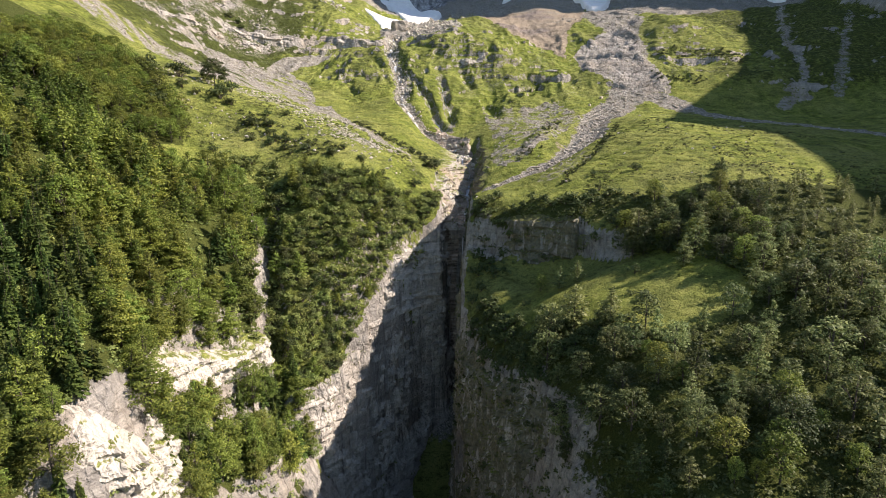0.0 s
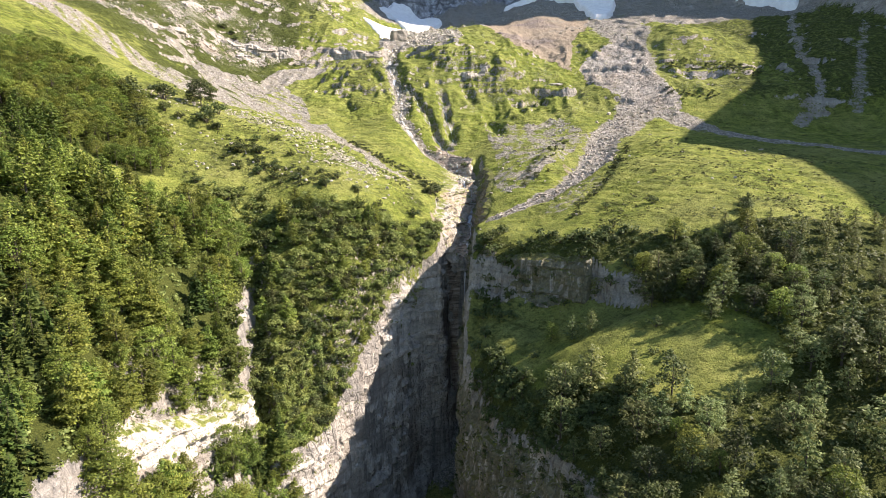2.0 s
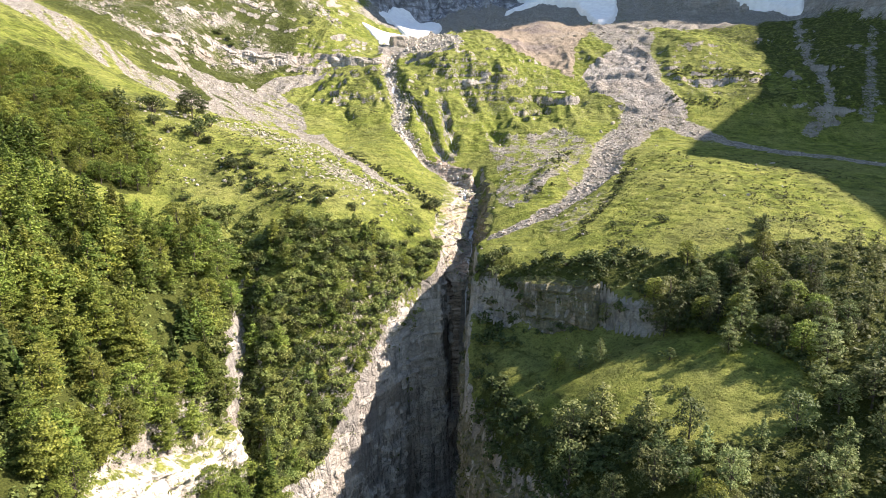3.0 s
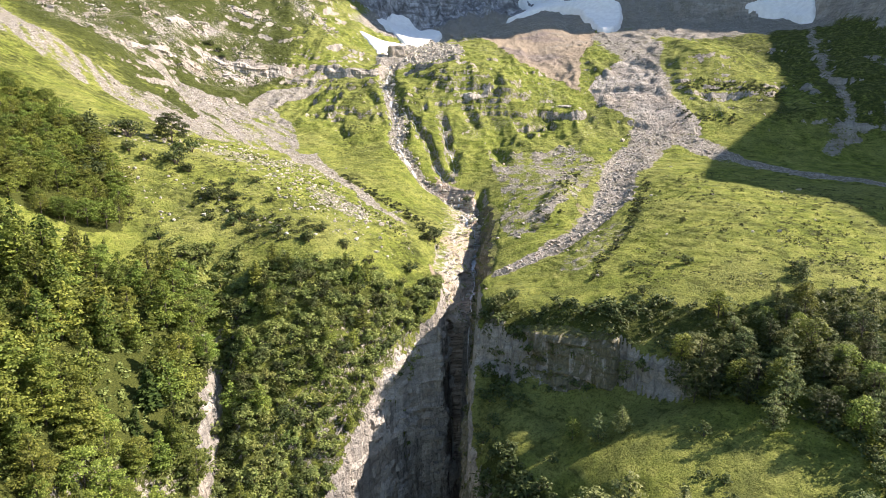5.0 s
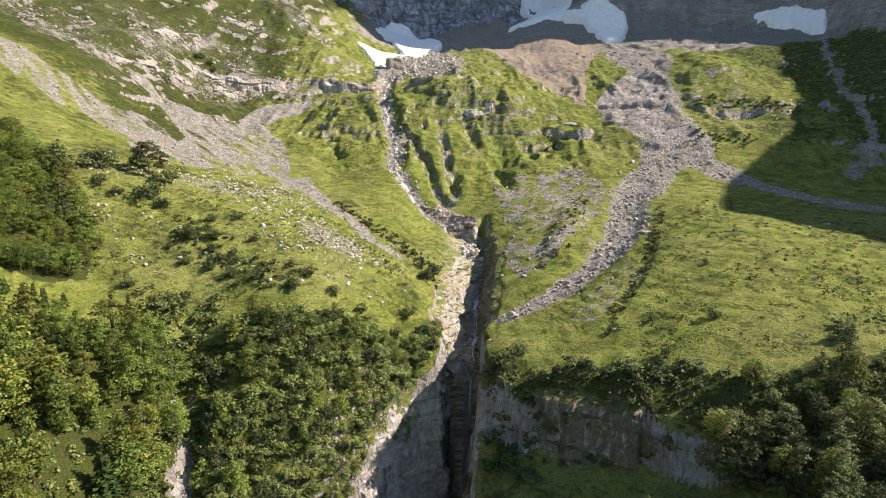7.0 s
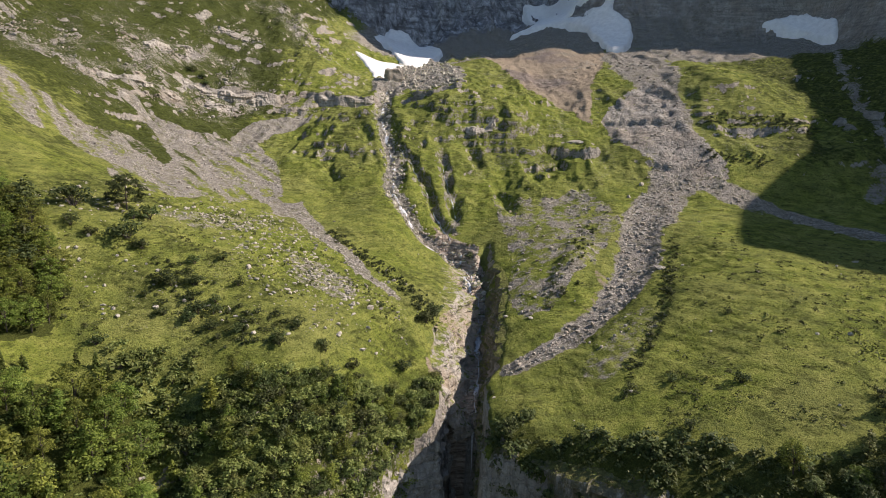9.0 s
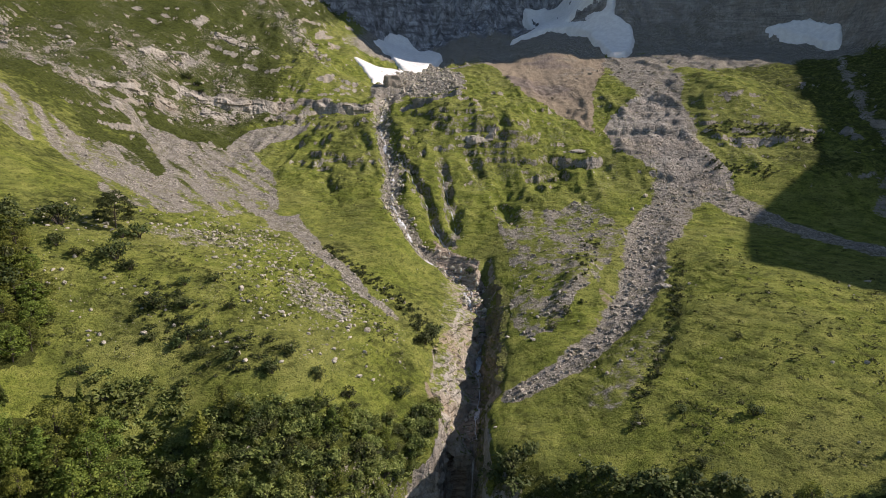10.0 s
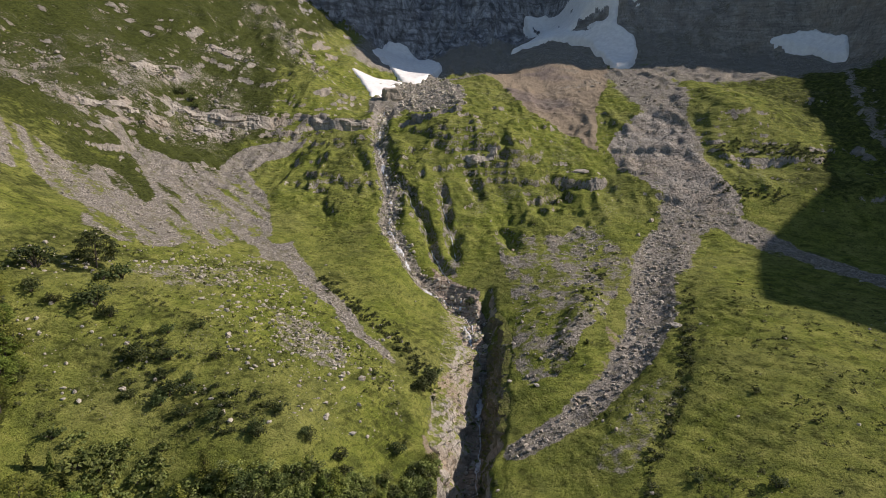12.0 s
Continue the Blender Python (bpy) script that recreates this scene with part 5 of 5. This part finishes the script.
def undergrowth(x, y):
    lower_right = inside(x, y, 10, 176, 24, 140, 34, 112, 44, 80, 20, 80, 4, 120, -6, 170)
    return np.maximum.reduce([0.85 * left_forest(x, y), 0.8 * margin(x, y), 0.8 * inside(x, y, -64, 150, -46, 150, -46, 212, -64, 212), 0.8 * right_wood(x, y), 0.8 * buttress(x, y), 0.9 * lower_left(x, y), 0.7 * right_rim(x, y), 0.85 * lower_right])


x, y = scatter(rng, -120, 120, 70, 258, 2.0, undergrowth)
# lit leaves left of x = 2, a darker shade-coloured copy right of it
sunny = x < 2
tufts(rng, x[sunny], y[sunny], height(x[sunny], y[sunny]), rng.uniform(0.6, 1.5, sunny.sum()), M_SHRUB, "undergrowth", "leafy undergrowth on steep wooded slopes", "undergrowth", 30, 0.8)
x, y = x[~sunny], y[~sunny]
tufts(rng, x, y, height(x, y), rng.uniform(0.6, 1.6, len(x)), M_SCRUB, "dark_undergrowth", "leafy undergrowth, its leaf colour darkened for a shaded slope", "undergrowth", 30, 0.9)
# dark bushes along the rim of the gully and in the rough of the meadow
def rough_scrub(x, y):
    wx, wy = x + 3 * fbm(x / 6, y / 6, 3, 835), y + 3 * fbm(x / 6, y / 6, 3, 837)
    rim = 0.75 * band(wx, wy, (3, 6), -46, 336, -39, 327, -27, 315, -16, 304, -8, 292, -3, 280)
    rough = 0.5 * inside(wx, wy, -88, 262, -72, 258, -56, 250, -40, 244, -26, 250, -30, 236, -60, 232, -78, 240)
    ridge = 0.5 * band(wx, wy, 4, 64, 352, 54, 320, 45, 300, 36, 284)
    bank = 0.7 * band(wx, wy, 1.8, 92, 322, 78, 292, 70, 272, 62, 256, 52, 240, 44, 226) * ease(-0.5, 0.1, fbm(x / 5, y / 5, 2, 855))
    return np.maximum.reduce([bank, rim, rough * ease(-0.2, 0.3, fbm(x / 8, y / 6, 2, 839)), ridge * ease(-0.3, 0.3, fbm(x / 6, y / 6, 2, 841))])


x, y = scatter(rng, -95, 95, 224, 360, 1.8, rough_scrub)
massed("meadow_scrub", LIGHT_SHRUBS, M_SCRUB, x, y, 0.18, 0.7, "low dark scrub in the rough of a meadow", "scrub")
# bushes rooted on the faces of the shaded walls, shade put into leaf colour
hold = np.concatenate([LEDGES[1][::9], LEDGES[4][::8], LEDGES[3][::9]])
bits = []
for p in hold:
    (sv, sf), (cv, cf) = LIGHT_SHRUBS[rng.integers(3)]
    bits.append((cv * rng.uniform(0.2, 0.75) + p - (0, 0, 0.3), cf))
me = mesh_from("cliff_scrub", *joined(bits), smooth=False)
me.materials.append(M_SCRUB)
tagged(new("cliff_scrub", me), "bushes rooted on a cliff, leaf colour darkened for its shade", "scrub", kind="stuff")
# scrub on the hill beside the debris channel
x, y = scatter(rng, 140, 215, 396, 462, 1.9, lambda x, y: 0.75 * np.maximum(band(x + 5 * fbm(x / 8, y / 8, 3, 815), y + 5 * fbm(x / 8, y / 8, 3, 817), (4, 8), 154, 449, 179, 445, 206, 437), 0.7 * band(x, y, 6, 142, 414, 152, 404, 164, 404)))
massed("hill_scrub", LIGHT_SHRUBS, M_SCRUB, x, y, 0.25, 0.65, "low dark scrub on a green hillside", "scrub")
hold = np.concatenate(LEDGES)[::2]
tufts(rng, hold[:, 0], hold[:, 1], hold[:, 2] - 0.2, 0.25 + 0.9 * rng.uniform(0, 1, len(hold)) ** 2, M_SHRUB, "ledge_plants", "grass and small bushes hanging on cliff ledges", "plants", 16, 0.7)
# bushes standing alone on the meadows
x = np.array((-168, -162, -158, -98, -95, -113, -120, -114, -124, -112, -94, -109, -103, -77, -72, -67, -67, -89, -70, -75, -64, -43, -32, -39, -24, -12, -3, -6, -20, -100, 70, 94, 56, 80, 95, -62, -54, -68, -63, -91, -79, -71, -42, -31, -4, 11, 16, 54, 21, -86, -60, -74))
y = np.array((506, 505, 500, 276, 280, 270, 257, 249, 262, 244, 264, 261, 260, 252, 254, 245, 266, 262, 249, 242, 250, 235, 238, 242, 238, 250, 286, 277, 273, 240, 221, 205, 227, 251, 210, 240, 238, 242, 246, 262, 252, 254, 234, 237, 282, 348, 220, 209, 223, 229, 258, 262))
bush_sizes = (2.2, 1.8, 1.5, 1.6, 2.2, 3.0, 3.2, 2.8, 3.2, 2.6, 2.5, 1.7, 1.3, 1.2, 1.5, 1.6, 1.0, 1.2, 1.3, 1.1, 1.0, 1.3, 1.0, 1.1, 1.2, 1.4, 1.8, 1.6, 0.7, 1.5, 1.2, 1.3, 0.9, 0.8, 1.0, 1.2, 1.1, 1.5, 1.3, 1.2, 1.6, 1.4, 1.3, 1.1, 1.9, 1.3, 1.6, 1.2, 1.0, 1.3, 1.0, 1.2)
for a, b, c, s in zip(x, y, height(x, y), bush_sizes):
    m = Matrix.Translation((a, b, c - 0.1)) @ Matrix.Rotation(rng.uniform(0, 6.28), 4, "Z") @ Matrix.Diagonal((s, s, s, 1))
    plant("meadow_bush", DARK_SHRUB[rng.integers(5)], m, "dark green round bush on an alpine meadow", "bush", "bushes on the meadow", "stem")

big = Matrix.Translation((-102, 280, float(height(-102, 280)) - 0.6)) @ Matrix.Diagonal((1.0, 1.0, 1.0, 1))
plant("whitebeam_tree", plant_parts("whitebeam", *round_tree(91, 12.5, 0.46, 6500, 0.0170), M_SCRUB), big, "broad dark green tree alone on an alpine meadow", "tree", "")


# ---- low growth and stones ----
def heath_place(x, y):
    right = inside(x, y, 46, 205, 60, 240, 80, 285, 110, 330, 160, 330, 160, 200) * (0.16 + ease(-0.25, 0.3, fbm(x / 16, y / 12, 3, 301))) * (1.15 - ease(215, 320, y))
    left = inside(x, y, -120, 236, -60, 222, -40, 240, -8, 250, -20, 290, -60, 330, -110, 300) * ease(-0.25, 0.3, fbm(x / 16, y / 12, 3, 307))
    bank = 0.9 * band(x + 2 * fbm(x / 6, y / 6, 2, 823), y, 3.0, 90, 318, 78, 292, 70, 272, 62, 256, 52, 240, 44, 226)
    hump = 0.5 * inside(x, y, -60, 370, 20, 360, 60, 390, 70, 470, 0, 500, -60, 480) * ease(0.0, 0.4, fbm(x / 18, y / 18, 3, 311))
    return np.maximum.reduce([0.75 * right, 0.8 * left, bank, hump])


x, y = scatter(rng, -125, 165, 200, 500, 1.65, heath_place)
tufts(rng, x, y, height(x, y), 0.28 + 0.95 * rng.uniform(0, 1, len(x)) ** 2.2, M_HEATH, "heath_cushions", "low dark green dwarf shrubs dotted over a meadow", "dwarf shrubs")


def stone_shapes(rng, count):
    """Angular stones: a cut and squashed icosahedron each."""
    bm = bmesh.new()
    bmesh.ops.create_icosphere(bm, subdivisions=1, radius=1.0)
    base = np.array([v.co[:] for v in bm.verts])
    tri = np.array([[v.index for v in f.verts] for f in bm.faces])
    bm.free()
    out = []
    for _ in range(count):
        v = base * rng.uniform(0.75, 1.25, (len(base), 1))
        for _ in range(4):
            w = rng.normal(size=3)
            w /= np.linalg.norm(w)
            over = np.maximum(v @ w - rng.uniform(0.45, 0.75), 0)
            v = v - over[:, None] * w
        out.append((v * rng.uniform(0.6, 1.2, 3), tri))
    return out


STONES = stone_shapes(rng, 8)


def strewn(rng, x0, x1, y0, y1, gap, keep):
    """As scatter, and in the gorge as well."""
    xs, ys = np.meshgrid(np.arange(x0, x1, gap), np.arange(y0, y1, gap))
    x = xs.ravel() + rng.uniform(-0.48, 0.48, xs.size) * gap
    y = ys.ravel() + rng.uniform(-0.48, 0.48, xs.size) * gap
    ok = keep(x, y) > rng.uniform(0, 1, x.size)
    return x[ok], y[ok]


def stone_field(name, x, y, s, label, category, skin=None):
    z = height(x, y)
    bits = []
    for a, b, c, r in zip(x, y, z, s):
        v, f = STONES[rng.integers(8)]
        t = rng.uniform(0, 6.28)
        turn = np.array([[math.cos(t), -math.sin(t), 0], [math.sin(t), math.cos(t), 0], [0, 0, 0.75]])
        bits.append((v @ turn.T * r + (a, b, c + 0.25 * r), f))
    me = mesh_from(name, *joined(bits), smooth=False)
    me.materials.append(skin or M_STONE)
    return tagged(new(name, me), label, category, kind="stuff")


x, y = strewn(rng, -215, 200, 250, 520, 1.7, lambda x, y: 0.7 * np.clip(scree_cover(x, y) - 0.2, 0, 1))
a, b = strewn(rng, 14, 150, 248, 410, 1.05, lambda x, y: 0.8 * np.clip(scree_cover(x, y) - 0.25, 0, 1))
x, y = np.r_[x, a], np.r_[y, b]
stone_field("scree_stones", x, y, 0.15 + 0.95 * rng.uniform(0, 1, len(x)) ** 5, "loose grey stones lying in scree channels", "stones")
x, y = scatter(rng, -30, 175, 520, 740, 5.0, lambda x, y: 0.5 * np.clip(scree_cover(x, y) - 0.15, 0, 1))
stone_field("moraine_stones", x, y, 0.5 + 1.4 * rng.uniform(0, 1, len(x)) ** 4, "grey and brown blocks on a moraine", "stones")
x, y = scatter(rng, -125, 140, 205, 350, 1.2, lambda x, y: np.maximum.reduce([0.5 * inside(x, y, -91, 337, -71, 347, -46, 322, -28, 297, -22, 270, -42, 254, -59, 262, -78, 285) * ease(-0.4, 0.3, fbm(x / 9, y / 7, 3, 825)), 0.26 * inside(x, y, -125, 240, -50, 232, -10, 252, -15, 300, -60, 345, -120, 310) * ease(-0.35, 0.25, fbm(x / 11, y / 8, 3, 821)), 0.85 * inside(x + 4 * fbm(x / 5, y / 5, 2, 845), y + 4 * fbm(x / 5, y / 5, 2, 847), -58, 290, -46, 299, -33, 292, -27, 273, -36, 270, -49, 277), 0.5 * inside(x + 4 * fbm(x / 5, y / 5, 2, 849), y, -100, 287, -90, 301, -71, 322, -68, 300, -80, 286), 0.004 + 0 * x]))
stone_field("meadow_stones", x, y, 0.16 + 0.85 * rng.uniform(0, 1, len(x)) ** 3.5, "pale tan stones strewn over a meadow", "stones", M_TAN)
x, y = strewn(rng, -265, -85, 415, 690, 1.9, lambda x, y: 0.62 * np.max([band(x + 6 * fbm(x / 9, y / 9, 3, 857), y + 6 * fbm(x / 9, y / 9, 3, 859), 11, *c[1]) for c in CRAGS], axis=0) * ease(-0.3, 0.2, fbm(x / 6, y / 6, 2, 861)))
stone_field("crag_stones", x, y, 0.35 + 1.6 * rng.uniform(0, 1, len(x)) ** 3, "pale broken rocks below crags on a green slope", "stones", M_STONE)

# blocks that stand out
BLOCKS = []
for v, f in STONES[:4]:
    me = mesh_from("boulder", v, f, smooth=False)
    me.materials.append(M_STONE)
    BLOCKS.append(me)
bx = (-23, -28, -20, 78, 64, 70, 58, 52, 84, 60, 47, 42, 66, 88, -38, -30, -58, 15, 120, 46, -34, 90, 100, 112)
by = (267, 268, 270, 300, 295, 312, 290, 274, 340, 302, 270, 268, 285, 352, 258, 252, 262, 540, 610, 226, 470, 382, 395, 480)
bs = (1.5, 0.9, 0.8, 2.2, 1.6, 1.9, 1.3, 1.2, 1.8, 1.0, 1.2, 0.9, 1.5, 1.6, 0.7, 0.8, 0.6, 2.2, 2.4, 0.7, 3.0, 1.7, 1.8, 2.4)
for a, b, c, s in zip(bx, by, height(np.array(bx), np.array(by)), bs):
    ob = new("boulder", BLOCKS[rng.integers(4)])
    ob.matrix_basis = Matrix.Translation((a, b, c + 0.2 * s)) @ Matrix.Rotation(rng.uniform(0, 6.28), 4, "Z") @ Matrix.Diagonal((s, s, 0.75 * s, 1))
    tagged(ob, "angular grey limestone boulder on grass or scree", "boulder", "boulders")


def rock_tower():
    """A squat dark block of rock at the head of the cascade."""
    bm = bmesh.new()
    bmesh.ops.create_cube(bm, size=1.0)
    bmesh.ops.bevel(bm, geom=bm.edges[:], offset=0.12, segments=2, affect="EDGES", profile=0.6)
    bmesh.ops.subdivide_edges(bm, edges=bm.edges[:], cuts=3, use_grid_fill=True)
    for v in bm.verts:
        v.co += 0.10 * noise.noise_vector(v.co * 3.1) + 0.03 * noise.noise_vector(v.co * 9)
    me = bpy.data.meshes.new("rock_block")
    bm.to_mesh(me)
    bm.free()
    me.materials.append(M_STONE)
    ob = new("rock_block", me)
    ob.matrix_basis = Matrix.Translation((-40, 583, float(height(-40, 583)) + 2.5)) @ Matrix.Rotation(0.3, 4, "Z") @ Matrix.Diagonal((13, 10, 11, 1))
    return tagged(ob, "squat dark rock block beside a snow patch", "rock")


rock_tower()


# ---- snow patches ----
def snow_patch(label, *outline, islands=(), thick=4.5):
    """Old snow lying on the ground within an outline, thickest in the middle."""
    px, py = np.array(outline[0::2], float), np.array(outline[1::2], float)
    gx, gy = np.arange(px.min() - 6, px.max() + 6, 1.6), np.arange(py.min() - 8, py.max() + 8, 2.0)
    x, y = np.meshgrid(gx, gy)
    wx, wy = x + 2.2 * fbm(x / 7, y / 10, 4, 401), y + 4.0 * fbm(x / 9, y / 12, 4, 403)
    mask = inside(wx, wy, *outline)
    for ax, ay, bx, by, w in islands:
        mask = mask * (line_gap(x, y, ax, ay, bx, by)[0] > w)
    mask = blurred(mask, 1.0, 0)
    mask = blurred(mask, 1.0, 1)
    ground_z = blurred(blurred(height(x, y), 6.0, 0), 6.0, 1)
    z = ground_z - 6.0 + (6.0 + thick) * ease(0.0, 1.0, mask) + 0.5 * fbm(x / 12, y / 12, 3, 407)
    face = grid_faces(len(gy), len(gx))
    face = face[mask.ravel()[face].max(1) > 0.04]
    used, back_to = np.unique(face, return_inverse=True)
    me = mesh_from("snow_patch", np.stack([x, y, z], -1).reshape(-1, 3)[used], back_to.reshape(face.shape))
    me.materials.append(M_SNOW)
    return tagged(new("snow_patch", me), label, "snow patch", "snow patches")


snow_patch("old white snow tongue at the foot of a rock wall", -78, 764, -68, 849, -44, 862, -16, 822, 0, 748, -5, 728, -24, 676, -40, 668, -50, 700, -57, 748, -72, 756, thick=3.0)
snow_patch("thin sunlit strip of dirty snow beside a rock block", -82, 648, -60, 645, -46, 664, -34, 662, -38, 640, -47, 600, -57, 584, -68, 614, thick=1.4)
snow_patch("large white snowfield in a gully of the rock wall", 66, 778, 109, 832, 104, 934, 132, 938, 150, 890, 165, 960, 232, 960, 230, 800, 210, 770, 180, 768, 174, 758, 188, 736, 188, 716, 170, 680, 154, 682, 154, 717, 146, 758, 132, 786, 103, 798, islands=((149, 797, 168, 770, 3.6), (138, 801, 154, 775, 2.4)))
snow_patch("narrow white snow patch under a shaded cliff", 300, 698, 324, 702, 346, 698, 355, 661, 343, 644, 334, 648, 333, 677, 320, 690)


# ---- running water ----
def rill(label, width, *line, least=0.04):
    """A thin run of white water laid along the ground."""
    p = np.array(line, float).reshape(-1, 2)
    seg = np.r_[0, np.cumsum(np.hypot(*np.diff(p, axis=0).T))]
    s = np.arange(0, seg[-1], 0.8)
    x, y = np.interp(s, seg, p[:, 0]), np.interp(s, seg, p[:, 1])
    x = x + 0.9 * fbm(s / 6, 0 * s, 3, 501)
    tx, ty = np.gradient(x), np.gradient(y)
    n = np.hypot(tx, ty)
    w = width * np.clip(0.35 + 2.2 * fbm(s / 4, 0 * s + 9, 3, 503), least, 1.3)
    cols = []
    for k in np.linspace(-1, 1, 6):
        a, b = x - ty / n * w * k, y + tx / n * w * k
        cols.append(np.stack([a, b, np.minimum(height(a, b), height(x, y) + 0.5) + 0.28 - 0.2 * abs(k)], -1))
    v = np.stack(cols, 1)
    me = mesh_from("stream", v.reshape(-1, 3), grid_faces(len(s), 6))
    me.materials.append(M_WATER)
    return tagged(new("stream", me), label, "stream", kind="structure")


rill("white mountain stream falling over rock steps", 1.0, -44, 560, -42, 520, -41, 486, -35, 450, -32, 438, -27, 415, -26, 400, -25, 384, -16, 368, -10, 361, 1, 356, 8, 345, 11, 336, 12, 322, 13.5, 313, 12.2, 290, 10.5, 268, 8.5, 254, 6.5, 246, least=0.12)
stream_line = (-44, 560, -42, 520, -41, 486, -35, 450, -32, 438, -27, 415, -26, 400, -25, 384, -16, 368, -10, 361, 1, 356, 8, 347, 11, 336, 12, 322)
x, y = strewn(rng, -52, 24, 300, 566, 1.15, lambda x, y: 0.8 * band(x, y, (4.5, 6.5), *stream_line) * ease(-0.7, 0.0, fbm(x / 5, y / 5, 2, 843)))
a, b = strewn(rng, -48, 18, 500, 700, 2.6, lambda x, y: 0.7 * inside(x + 8 * fbm(x / 9, y / 9, 3, 851), y + 18 * fbm(x / 12, y / 14, 3, 853), -36, 556, -44, 657, -8, 712, 14, 614, 14, 505, -8, 548))
c, d = strewn(rng, 2, 16, 256, 330, 1.0, lambda x, y: 0.35 * (gorge_gap(x, y) < 0.5))
x, y = np.r_[x, a, c], np.r_[y, b, d]
stone_field("stream_stones", x, y, (0.28 + 1.3 * rng.uniform(0, 1, len(x)) ** 3) * np.where(y > 530, 1.5, 1.0), "pale blocks along a mountain stream", "stones", M_PALE)
rill("small white waterfall over bedded rock", 0.9, 7, 353, 7.6, 346, 8.2, 338, 8.8, 330, 10.2, 321, 11.4, 314, least=0.55)
rill("thin white side fall in a grassy gully", 0.3, -24, 426, -18, 416, -11, 400, -4, 381, 1, 369, 3, 360)
rill("thin white trickle in a rocky rill", 0.28, -1, 420, 2, 405, 5, 388, 6, 374)
